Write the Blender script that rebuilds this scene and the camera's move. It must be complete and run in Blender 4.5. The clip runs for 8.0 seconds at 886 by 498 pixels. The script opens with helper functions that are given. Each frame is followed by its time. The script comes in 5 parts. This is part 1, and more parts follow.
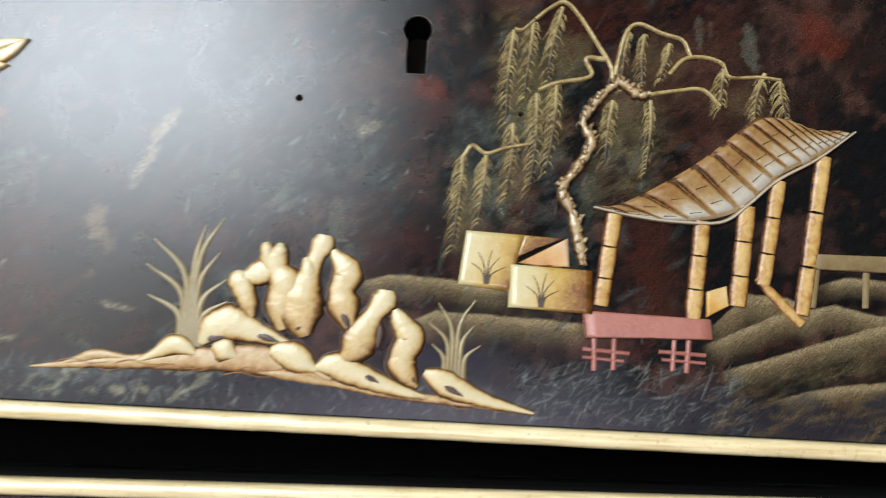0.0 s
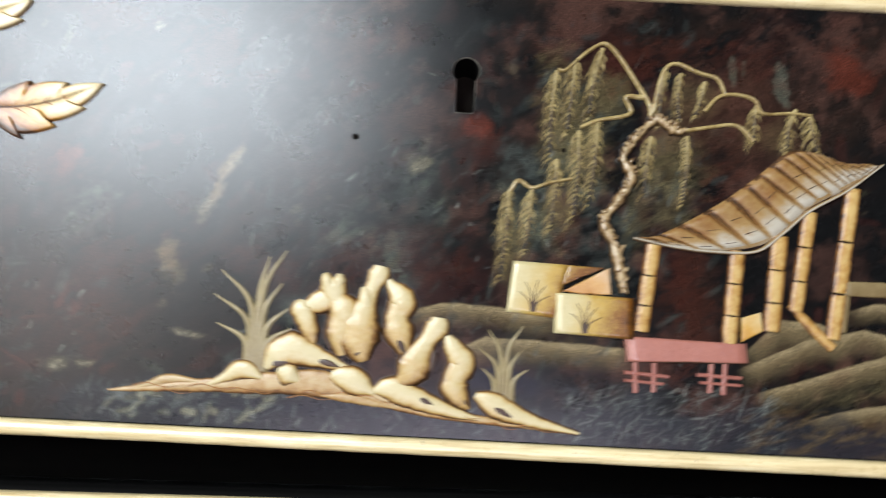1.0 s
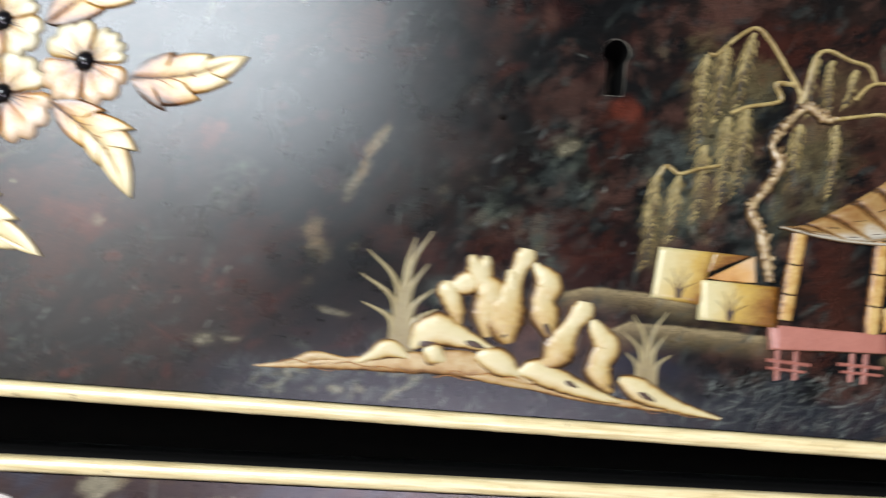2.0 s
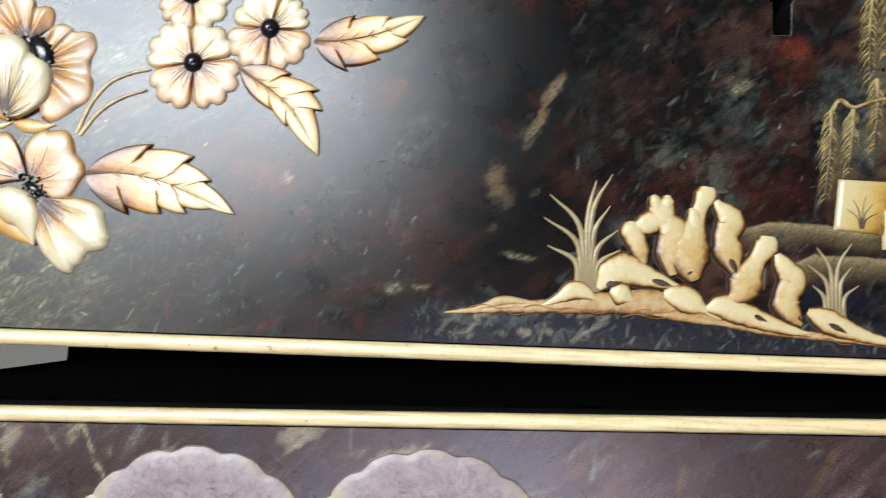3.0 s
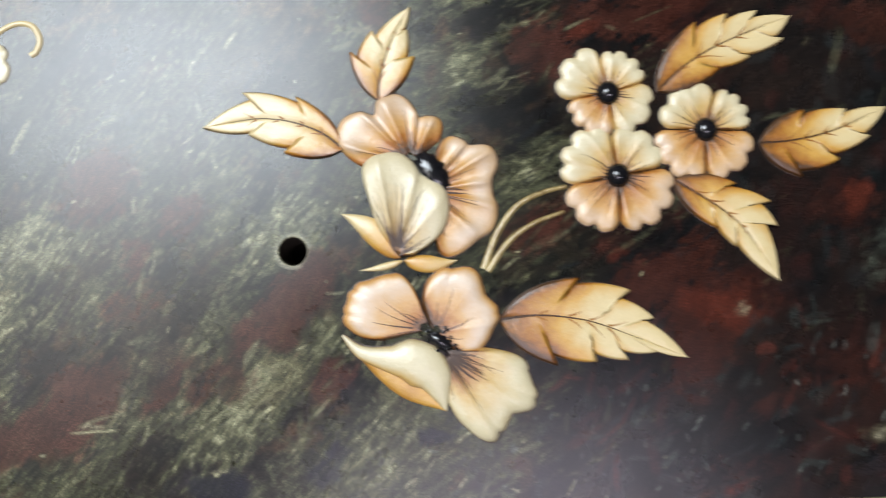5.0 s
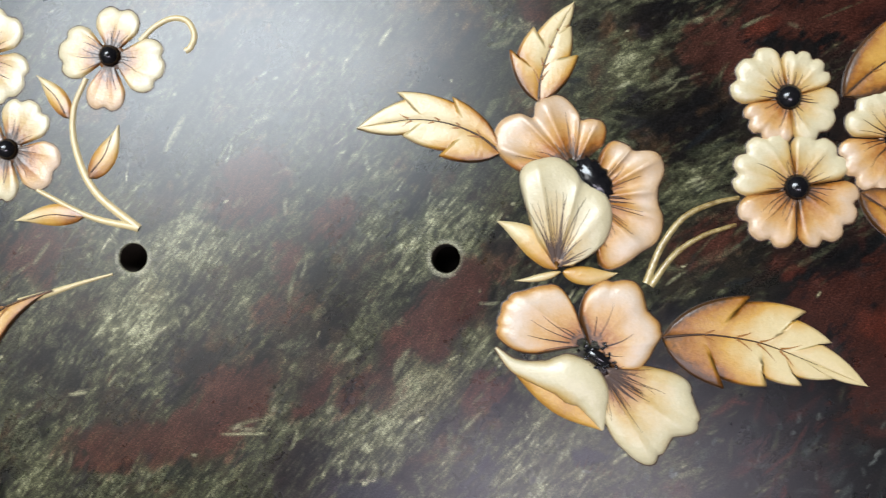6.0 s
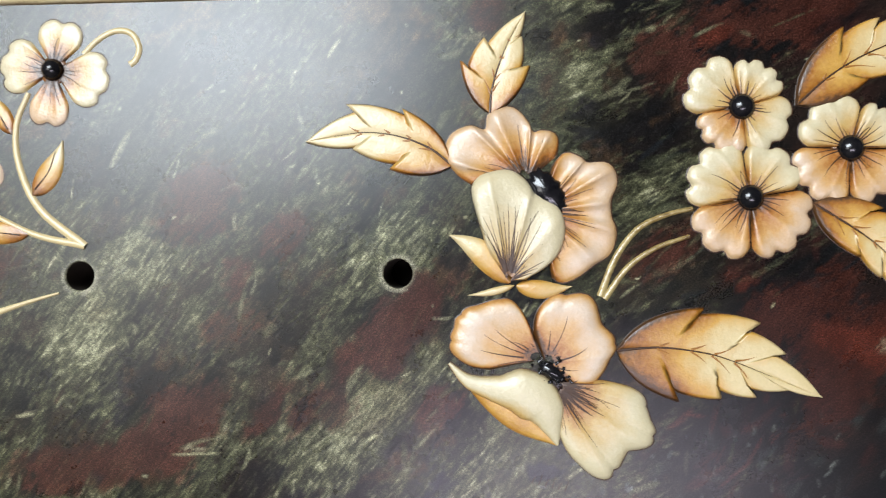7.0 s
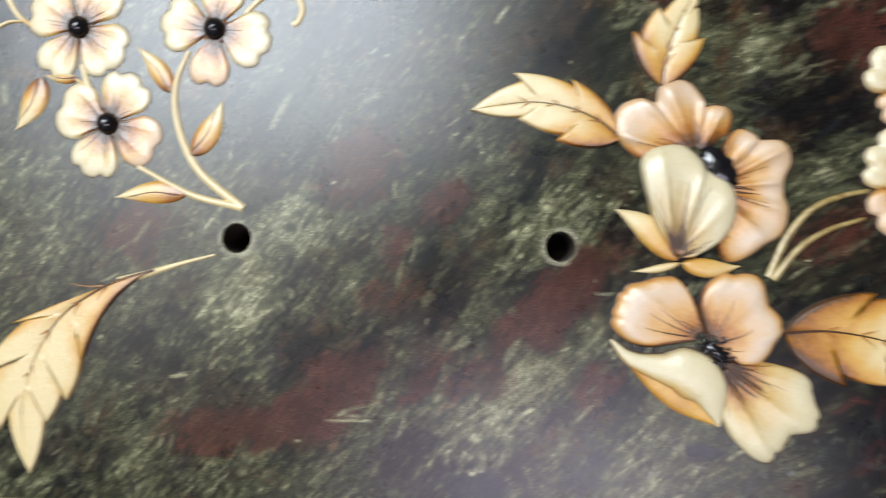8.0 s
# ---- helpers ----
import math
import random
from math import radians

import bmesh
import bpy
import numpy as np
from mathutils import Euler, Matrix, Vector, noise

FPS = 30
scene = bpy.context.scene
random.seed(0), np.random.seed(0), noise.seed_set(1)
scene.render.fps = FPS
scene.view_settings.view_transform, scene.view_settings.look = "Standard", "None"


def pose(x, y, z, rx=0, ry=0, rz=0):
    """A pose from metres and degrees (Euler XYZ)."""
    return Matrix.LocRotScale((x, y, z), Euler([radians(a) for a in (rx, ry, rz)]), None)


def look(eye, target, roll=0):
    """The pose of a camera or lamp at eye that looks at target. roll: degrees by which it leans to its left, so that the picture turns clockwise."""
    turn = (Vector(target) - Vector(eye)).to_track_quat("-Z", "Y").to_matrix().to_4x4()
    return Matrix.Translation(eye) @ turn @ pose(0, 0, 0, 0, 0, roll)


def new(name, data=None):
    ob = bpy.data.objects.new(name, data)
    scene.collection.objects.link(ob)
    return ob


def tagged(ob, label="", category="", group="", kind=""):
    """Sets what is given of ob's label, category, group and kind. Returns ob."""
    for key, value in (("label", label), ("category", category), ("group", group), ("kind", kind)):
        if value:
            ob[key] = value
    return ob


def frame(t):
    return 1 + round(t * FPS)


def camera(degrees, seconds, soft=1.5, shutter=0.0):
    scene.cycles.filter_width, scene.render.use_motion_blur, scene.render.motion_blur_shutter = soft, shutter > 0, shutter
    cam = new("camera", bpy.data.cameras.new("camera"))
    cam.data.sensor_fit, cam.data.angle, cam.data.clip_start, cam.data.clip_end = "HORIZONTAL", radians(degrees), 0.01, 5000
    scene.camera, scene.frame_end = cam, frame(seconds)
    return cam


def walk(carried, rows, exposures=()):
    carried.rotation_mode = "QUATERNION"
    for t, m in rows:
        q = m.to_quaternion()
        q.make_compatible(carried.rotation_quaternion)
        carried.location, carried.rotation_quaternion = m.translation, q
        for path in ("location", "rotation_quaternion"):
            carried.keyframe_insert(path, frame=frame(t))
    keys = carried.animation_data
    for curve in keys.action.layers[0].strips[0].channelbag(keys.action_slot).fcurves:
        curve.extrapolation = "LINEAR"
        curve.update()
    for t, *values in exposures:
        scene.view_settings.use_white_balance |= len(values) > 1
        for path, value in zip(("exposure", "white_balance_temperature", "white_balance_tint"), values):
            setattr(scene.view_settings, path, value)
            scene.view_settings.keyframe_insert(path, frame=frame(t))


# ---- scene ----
cam = camera(63.0, 8.0, soft=1.15, shutter=0.6)
PATH = [
    (0, (0.26236, -0.19395, -0.03469), (0.26525, 0.00000, -0.01855), 3.06),
    (0.3, (0.25470, -0.20126, -0.03958), (0.25752, 0.00000, -0.02171), 3.16),
    (0.5, (0.25743, -0.19724, -0.04340), (0.25878, 0.00000, -0.02218), 4.04),
    (0.7, (0.26584, -0.20132, -0.03524), (0.26487, 0.00000, -0.02210), 4.93),
    (0.9, (0.25386, -0.20600, -0.03166), (0.25501, 0.00000, -0.01443), 4.04),
    (1, (0.25132, -0.20668, -0.02781), (0.25093, 0.00000, -0.01079), 2.86),
    (1.2, (0.23009, -0.20838, -0.02779), (0.23230, 0.00000, -0.01432), 1.54),
    (1.3, (0.22971, -0.20805, -0.03455), (0.22425, 0.00000, -0.01906), 1.85),
    (1.5, (0.22546, -0.20830, -0.02558), (0.22158, 0.00000, -0.01575), 3.65),
    (1.7, (0.22905, -0.20621, -0.03630), (0.22668, 0.00000, -0.02074), 4.89),
    (1.8, (0.22524, -0.20359, -0.03516), (0.22351, 0.00000, -0.02509), 5.49),
    (2, (0.20788, -0.20660, -0.02408), (0.20942, 0.00000, -0.01836), 4.20),
    (2.2, (0.18653, -0.20898, -0.03049), (0.18431, 0.00000, -0.01824), 2.28),
    (3.3, (0.14544, -0.21024, -0.05404), (0.13891, 0.00000, -0.03846), 1.97),
    (3.5, (0.12143, -0.20407, -0.04146), (0.11993, 0.00000, -0.03387), 0.56),
    (3.7, (0.10317, -0.20203, -0.03786), (0.10535, 0.00000, -0.02787), -1.09),
    (3.8, (0.10124, -0.19999, -0.03310), (0.10038, 0.00000, -0.02520), -2.51),
    (4, (0.08775, -0.19874, -0.03182), (0.09051, 0.00000, -0.01766), -4.46),
    (4.2, (0.07919, -0.19632, -0.02264), (0.08107, 0.00000, -0.00794), -4.47),
    (4.5, (0.06150, -0.19042, -0.02016), (0.06614, 0.00000, -0.00577), -3.00),
    (4.8, (0.04487, -0.18288, -0.01505), (0.04863, 0.00000, -0.00258), -2.22),
    (5, (0.03229, -0.17762, -0.01278), (0.03684, 0.00000, -0.00044), -1.71),
    (5.2, (0.02829, -0.17386, -0.01155), (0.02774, 0.00000, 0.00085), -1.23),
    (6.3, (0.00571, -0.17077, -0.00038), (-0.00425, 0.00000, 0.00364), 0.23),
    (6.5, (0.00898, -0.17122, 0.00054), (0.00022, 0.00000, 0.00470), -0.12),
    (6.7, (0.01312, -0.17090, -0.00344), (0.00403, 0.00000, 0.00521), -0.43),
    (7, (0.01792, -0.16815, 0.00165), (0.01060, 0.00000, 0.00560), -0.50),
    (7.3, (0.01211, -0.16880, -0.00442), (0.00833, 0.00000, 0.00472), -0.02),
    (7.5, (0.00526, -0.16753, -0.00229), (-0.00081, 0.00000, 0.00221), 0.23),
    (7.8, (-0.00998, -0.16907, -0.00823), (-0.01596, 0.00000, -0.00076), 1.02),
    (8, (-0.01662, -0.16744, -0.00088), (-0.02706, 0.00000, -0.00123), 1.51),
]
walk(cam, [(t, look(eye, target, roll)) for t, eye, target, roll in PATH],
     exposures=[(0.0, 0.05), (1.0, 0.12), (2.2, 0.14), (3.3, -0.02), (4.0, -0.25), (4.5, -0.20), (5.2, -0.13), (6.3, -0.13), (8.0, -0.08)])

# ---------------------------------------------------------------- world and light
world = bpy.data.worlds.new("daylight")
scene.world = world
world.use_nodes = True
sky = world.node_tree.nodes.new("ShaderNodeTexSky")
sky.sky_type, sky.sun_disc = "NISHITA", False
sky.sun_elevation, sky.sun_rotation = radians(40), radians(200)
world.node_tree.links.new(sky.outputs[0], world.node_tree.nodes["Background"].inputs[0])
world.node_tree.nodes["Background"].inputs[1].default_value = 0.1


def rear_lamp(x, y, z, wide, tall, watts, colour, aim):
    lamp = bpy.data.lights.new("rear_light", "AREA")
    lamp.shape, lamp.size, lamp.size_y, lamp.energy, lamp.color = "RECTANGLE", wide, tall, watts, colour
    ob = new("rear_light", lamp)
    ob.matrix_world = look((x, y, z), aim)
    return ob


# window behind the camera, then two assumed lower lamps for sheen and reflections
rear_lamp(-0.98, -2.42, 0.91, 1.56, 1.00, 134, (0.835, 0.91, 0.975), (-0.98, 0, 0.91))
rear_lamp(-1.24, -2.42, -0.02, 1.08, 0.78, 12, (0.95, 0.96, 1.0), (-1.24, 0, -0.02))
# no low window is known: added for the violet sheen low on the lacquer
rear_lamp(0.28, -2.42, -0.80, 1.3, 0.42, 22, (0.91, 0.84, 1.0), (0.28, 0, -0.80))

# ---------------------------------------------------------------- materials


class Mat:
    """A node material with short calls."""

    def __init__(self, name, rough=0.5, metal=0.0, spec=0.5):
        self.mat = bpy.data.materials.new(name)
        self.mat.use_nodes = True
        self.nodes, self.links = self.mat.node_tree.nodes, self.mat.node_tree.links
        self.bsdf = self.nodes["Principled BSDF"]
        self.set("Roughness", rough), self.set("Metallic", metal), self.set("Specular IOR Level", spec)
        self.coord = self.nodes.new("ShaderNodeTexCoord").outputs["Object"]

    def set(self, socket, value):
        self.bsdf.inputs[socket].default_value = value

    def put(self, socket, out):
        self.links.new(out, self.bsdf.inputs[socket])

    def mapped(self, scale, turn=0.0):
        m = self.nodes.new("ShaderNodeMapping")
        m.inputs["Scale"].default_value = scale
        t = self.nodes.new("ShaderNodeMapping")
        t.inputs["Rotation"].default_value = (0, turn, 0)
        self.links.new(self.coord, t.inputs[0])
        self.links.new(t.outputs[0], m.inputs[0])
        return m.outputs[0]

    def noise(self, scale, detail=4.0, rough=0.6, vector=None, warp=0.0):
        n = self.nodes.new("ShaderNodeTexNoise")
        n.inputs["Scale"].default_value, n.inputs["Detail"].default_value = scale, detail
        n.inputs["Roughness"].default_value, n.inputs["Distortion"].default_value = rough, warp
        self.links.new(vector if vector is not None else self.coord, n.inputs["Vector"])
        return n.outputs["Fac"]

    def attr(self, name):
        a = self.nodes.new("ShaderNodeAttribute")
        a.attribute_name = name
        return a

    def maths(self, op, a, b=0.0, clamp=False):
        n = self.nodes.new("ShaderNodeMath")
        n.operation, n.use_clamp = op, clamp
        for k, v in enumerate((a, b)):
            if isinstance(v, (int, float)):
                n.inputs[k].default_value = v
            else:
                self.links.new(v, n.inputs[k])
        return n.outputs[0]

    def ramp(self, fac, stops):
        r = self.nodes.new("ShaderNodeValToRGB")
        while len(r.color_ramp.elements) < len(stops):
            r.color_ramp.elements.new(0.5)
        for e, (p, c) in zip(r.color_ramp.elements, stops):
            e.position, e.color = p, (c, c, c, 1) if isinstance(c, (int, float)) else (*c, 1)
        self.links.new(fac, r.inputs[0])
        return r.outputs[0]

    def mix(self, fac, a, b, blend="MIX"):
        n = self.nodes.new("ShaderNodeMix")
        n.data_type, n.blend_type = "RGBA", blend
        for k, v in ((0, fac), (6, a), (7, b)):
            if isinstance(v, tuple):
                n.inputs[k].default_value = (*v, 1)
            elif isinstance(v, (int, float)):
                n.inputs[k].default_value = v
            else:
                self.links.new(v, n.inputs[k])
        return n.outputs[2]

    def crisp(self, out, gain):
        """More contrast round the middle."""
        return self.maths("ADD", self.maths("MULTIPLY", self.maths("SUBTRACT", out, 0.5), gain), 0.5)

    def bump(self, height, strength, distance):
        b = self.nodes.new("ShaderNodeBump")
        b.inputs["Strength"].default_value, b.inputs["Distance"].default_value = strength, distance
        self.links.new(height, b.inputs["Height"])
        self.put("Normal", b.outputs[0])


def lacquer_painted():
    """Dark lacquer under brushed paint: the colour laid at each place is kept in 'paint', the varnish is smooth."""
    m = Mat("painted_lacquer", rough=0.25, spec=0.5)
    laid = m.attr("paint").outputs["Color"]
    grit = m.noise(2600, 3, 0.85)                                                    # tooth of the ground under the paint
    hair = m.noise(1.0, 3, 0.65, m.mapped((1700, 1700, 260), radians(-38)), 0.5)    # bristle marks
    cloud = m.noise(60, 4, 0.6)
    col = m.mix(1.0, laid, m.ramp(grit, [(0.32, 0.16), (0.50, 0.85), (0.68, 2.35)]), "MULTIPLY")
    col = m.mix(1.0, col, m.ramp(hair, [(0.30, 0.74), (0.5, 1.0), (0.70, 1.30)]), "MULTIPLY")
    rubbed = m.noise(1.0, 3, 0.6, m.mapped((110, 900, 900)))                         # polishing marks along the drawer
    relief = m.nodes.new("ShaderNodeBump")
    relief.inputs["Strength"].default_value, relief.inputs["Distance"].default_value = 0.085, 0.0003
    m.links.new(m.mix(0.45, m.mix(0.5, hair, rubbed), grit), relief.inputs["Height"])
    paint, varnish, both, edge = (m.nodes.new(k) for k in ("ShaderNodeBsdfDiffuse", "ShaderNodeBsdfGlossy", "ShaderNodeMixShader", "ShaderNodeFresnel"))
    varnish.distribution = "BECKMANN"
    edge.inputs["IOR"].default_value = 1.47
    m.links.new(col, paint.inputs["Color"])
    m.links.new(m.ramp(cloud, [(0.3, 0.26), (0.7, 0.30)]), varnish.inputs["Roughness"])
    for node in (paint, varnish, edge):
        m.links.new(relief.outputs[0], node.inputs["Normal"])
    m.links.new(edge.outputs[0], both.inputs[0])
    m.links.new(paint.outputs[0], both.inputs[1])
    m.links.new(varnish.outputs[0], both.inputs[2])
    m.links.new(both.outputs[0], m.nodes["Material Output"].inputs["Surface"])
    m.nodes.remove(m.bsdf)
    return m.mat


def carved_stone(name, pale, mid, burnt, rough=0.30, worn=0.0, spec=1.0, uneven=1.2):
    """Carved and tinted inlay: pale at tone 0, scorched towards tone 1."""
    m = Mat(name, rough=rough, spec=spec)
    tone = m.attr("tone").outputs["Fac"]
    n = m.noise(170, 5, 0.65)
    t = m.maths("MULTIPLY_ADD", n, 0.5)
    m.links.new(m.maths("SUBTRACT", tone, 0.25), t.node.inputs[2])
    if worn:      # blotchy age stains
        t = m.maths("ADD", t, m.maths("MULTIPLY", m.ramp(m.noise(330, 5, 0.7, None, 1.0), [(0.42, 0.0), (0.68, 1.0)]), worn))
    streak = m.maths("MULTIPLY", m.maths("SUBTRACT", m.noise(900, 4, 0.7, None, 0.8), 0.5), m.maths("MULTIPLY", m.maths("SUBTRACT", tone, 0.2, clamp=True), uneven))
    t = m.maths("ADD", t, streak)        # the scorching is uneven
    dark = tuple(c * 0.22 for c in burnt)
    col = m.ramp(t, [(0.12, pale), (0.46, mid), (0.76, burnt), (1.0, dark)])
    speck = m.noise(1600, 2, 0.6)
    m.put("Base Color", m.mix(0.12, col, m.mix(1.0, col, m.ramp(speck, [(0.3, 0.55), (0.7, 1.15)]), "MULTIPLY")))
    m.bump(m.mix(0.22, m.mix(0.6, n, m.noise(420, 4, 0.6)), speck), 0.34, 0.0009)
    return m.mat


def plain(name, a, b, scale, rough, metal=0.0, bump=0.1, spec=0.5, depth=0.0003):
    m = Mat(name, rough=rough, metal=metal, spec=spec)
    n = m.noise(scale, 5, 0.65)
    m.put("Base Color", m.ramp(n, [(0.3, a), (0.7, b)]))
    m.bump(n, bump, depth)
    return m.mat


def gilded():
    m = Mat("gilded_bead", rough=0.4, metal=0.0, spec=0.9)
    long = m.noise(1.0, 4, 0.6, m.mapped((60, 900, 900)))
    spots = m.noise(420, 3, 0.7)
    col = m.ramp(long, [(0.25, (0.50, 0.37, 0.17)), (0.55, (0.74, 0.60, 0.33)), (0.8, (0.85, 0.75, 0.50))])
    m.put("Base Color", m.mix(m.ramp(spots, [(0.66, 0.0), (0.74, 0.8)]), col, (0.10, 0.06, 0.03)))
    m.put("Roughness", m.ramp(spots, [(0.3, 0.24), (0.7, 0.4)]))
    m.bump(m.mix(0.5, long, spots), 0.15, 0.0003)
    return m.mat


LACQUER = lacquer_painted()
CREAM = carved_stone("cream_inlay", (0.57, 0.495, 0.31), (0.50, 0.325, 0.105), (0.31, 0.12, 0.014), rough=0.40, spec=0.95)
PINK = carved_stone("blush_inlay", (0.58, 0.455, 0.335), (0.53, 0.295, 0.095), (0.34, 0.12, 0.013), rough=0.40, spec=0.95)
OCHRE = carved_stone("ochre_inlay", (0.60, 0.475, 0.24), (0.52, 0.285, 0.050), (0.31, 0.112, 0.008), spec=0.95, uneven=0.8, rough=0.40)
BAMBOO = carved_stone("bamboo_inlay", (0.53, 0.36, 0.13), (0.39, 0.20, 0.045), (0.15, 0.052, 0.010), worn=0.38, spec=0.6, rough=0.38)
EARTH = carved_stone("earth_inlay", (0.215, 0.155, 0.070), (0.125, 0.080, 0.030), (0.025, 0.014, 0.005), rough=0.5, worn=0.12, spec=0.2)
STRAW = carved_stone("straw_inlay", (0.42, 0.32, 0.13), (0.26, 0.175, 0.055), (0.08, 0.042, 0.010), worn=0.45)
ROSE = carved_stone("rose_inlay", (0.40, 0.16, 0.115), (0.33, 0.12, 0.085), (0.22, 0.07, 0.05), worn=0.25)
ROOF = carved_stone("roof_inlay", (0.42, 0.375, 0.29), (0.30, 0.185, 0.065), (0.20, 0.085, 0.02), worn=0.10, spec=0.4, rough=0.45)
LILAC = carved_stone("lilac_inlay", (0.40, 0.325, 0.195), (0.285, 0.235, 0.235), (0.19, 0.14, 0.15), worn=0.30, spec=0.5, rough=0.4)
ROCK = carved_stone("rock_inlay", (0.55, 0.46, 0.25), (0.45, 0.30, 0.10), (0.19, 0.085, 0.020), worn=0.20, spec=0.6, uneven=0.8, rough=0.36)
EARTHEN = carved_stone("tan_bank_inlay", (0.46, 0.34, 0.17), (0.36, 0.21, 0.070), (0.16, 0.07, 0.02), worn=0.35, spec=0.5, rough=0.4)
GRASS = carved_stone("grass_inlay", (0.33, 0.265, 0.13), (0.20, 0.145, 0.06), (0.10, 0.06, 0.02), worn=0.15, spec=0.6)
TRUNK = carved_stone("trunk_inlay", (0.46, 0.35, 0.19), (0.27, 0.17, 0.07), (0.10, 0.05, 0.018), worn=0.30, spec=0.8)
FROND = carved_stone("frond_inlay", (0.37, 0.29, 0.115), (0.24, 0.175, 0.060), (0.08, 0.048, 0.014), worn=0.35, spec=0.4, rough=0.45)
IVORY = carved_stone("ivory_inlay", (0.561, 0.476, 0.246), (0.459, 0.297, 0.064), (0.187, 0.068, 0.009))
JET = plain("jet_bead", (0.004, 0.004, 0.005), (0.012, 0.011, 0.012), 500, 0.16)
# for scorched and inked lines, and for contact shade drawn round the pieces
INK = plain("scorch_and_shade_line", (0.030, 0.013, 0.006), (0.06, 0.026, 0.010), 700, 0.4, spec=0.5)
BURN = plain("burnt_line", (0.22, 0.085, 0.014), (0.34, 0.15, 0.030), 700, 0.40)
GOLD = gilded()
# pale ring round the keyhole: its lit edge put into the colour
KEY_RIM = plain("keyhole_rim", (0.10, 0.09, 0.075), (0.26, 0.235, 0.19), 400, 0.3, metal=0.15)
BLACK = plain("black_lacquer_rail", (0.0008, 0.0007, 0.0007), (0.0016, 0.0013, 0.0012), 60, 0.07, bump=0.01, spec=0.42)
# darkened inner woods: shade in the holes and the gap is put into their colour
WOOD = plain("shade_dark_drawer_wood", (0.010, 0.007, 0.005), (0.02, 0.014, 0.009), 120, 0.8, spec=0.2)
PITCH = plain("shade_dark_inner_wood", (0.0008, 0.0007, 0.0006), (0.002, 0.0016, 0.0012), 200, 0.8, spec=0.15)
VOID = plain("gap_shade_wood", (0.0006, 0.0005, 0.0005), (0.0012, 0.0010, 0.0008), 200, 0.9, spec=0.02)
HOLE = plain("drilled_wood", (0.03, 0.022, 0.015), (0.06, 0.045, 0.03), 600, 0.8, bump=0.3)
# assumed room colours, near-black to keep reflections and bounced light low
PLASTER = plain("wall_plaster", (0.018, 0.015, 0.013), (0.028, 0.024, 0.021), 12, 0.9)
FLOORING = plain("floor_boards", (0.028, 0.021, 0.017), (0.045, 0.034, 0.028), 9, 0.6)

# ---------------------------------------------------------------- small mesh tools, in millimetres on the drawer's face
MM = 0.001


def mesh_object(name, verts, faces, mat, parent=None, label="", tone=None, smooth=True):
    me = bpy.data.meshes.new(name)
    me.from_pydata([(x * MM, -h * MM, z * MM) for x, z, h in verts], [], faces)
    if tone is not None:
        me.attributes.new("tone", "FLOAT", "POINT").data.foreach_set("value", np.asarray(tone, np.float32))
    me.materials.append(mat)
    me.polygons.foreach_set("use_smooth", [smooth] * len(me.polygons))
    bm = bmesh.new()
    bm.from_mesh(me)
    bmesh.ops.recalc_face_normals(bm, faces=bm.faces)
    bm.to_mesh(me)
    bm.free()
    ob = new(name, me)
    ob.parent = parent
    if label:
        tagged(ob, label)
    return ob


class Shape:
    """Gathers grids of points into one mesh."""

    def __init__(self):
        self.verts, self.faces, self.tone = [], [], []

    def grid(self, pts, tone, closed=False):
        """pts[i][j] = (x, z, h)."""
        n0, rows, cols = len(self.verts), len(pts), len(pts[0])
        for prow, trow in zip(pts, tone):
            self.verts += [tuple(p) for p in prow]
            self.tone += list(trow)
        for i in range(rows - 1):
            for j in range(cols - (0 if closed else 1)):
                k = (j + 1) % cols
                self.faces.append((n0 + i * cols + j, n0 + i * cols + k, n0 + (i + 1) * cols + k, n0 + (i + 1) * cols + j))
        return self

    def make(self, name, mat, parent=None, label=""):
        return mesh_object(name, self.verts, self.faces, mat, parent, label, self.tone)


def smooth_line(points, n):
    """A rounded line of n points through the given ones (Catmull-Rom)."""
    p = np.array(points, float)
    p = np.vstack([2 * p[0] - p[1], p, 2 * p[-1] - p[-2]])
    out = []
    for q in np.linspace(0, len(p) - 3 - 1e-6, n):
        i, f = int(q), q - int(q)
        a, b, c, d = p[i : i + 4]
        out.append(0.5 * (2 * b + (c - a) * f + (2 * a - 5 * b + 4 * c - d) * f * f + (3 * b - a - 3 * c + d) * f**3))
    return np.array(out)


def ribbon(shape, points, wide, high, tone=0.2, taper=(1, 1), n=None, lift=0.0, across=4, tip_tone=None):
    """A half-round strip along a line of (x, z)."""
    line = smooth_line(points, n or max(6, 5 * len(points)))
    way = np.gradient(line, axis=0)
    way /= np.linalg.norm(way, axis=1)[:, None] + 1e-9
    pts, tones = [], []
    for i, (p, w) in enumerate(zip(line, way)):
        u = i / (len(line) - 1)
        r = wide / 2 * (taper[0] + (taper[1] - taper[0]) * u)
        side = np.array([-w[1], w[0]])
        pts.append([(*(p + side * r * v), lift + high * math.sqrt(max(0, 1 - v * v)) * min(1, r / wide * 2 + 0.3))
                    for v in np.cos(np.linspace(0, math.pi, across + 1))])
        tones.append([tone + ((tip_tone if tip_tone is not None else tone) - tone) * u] * (across + 1))
    shape.grid(pts, tones)


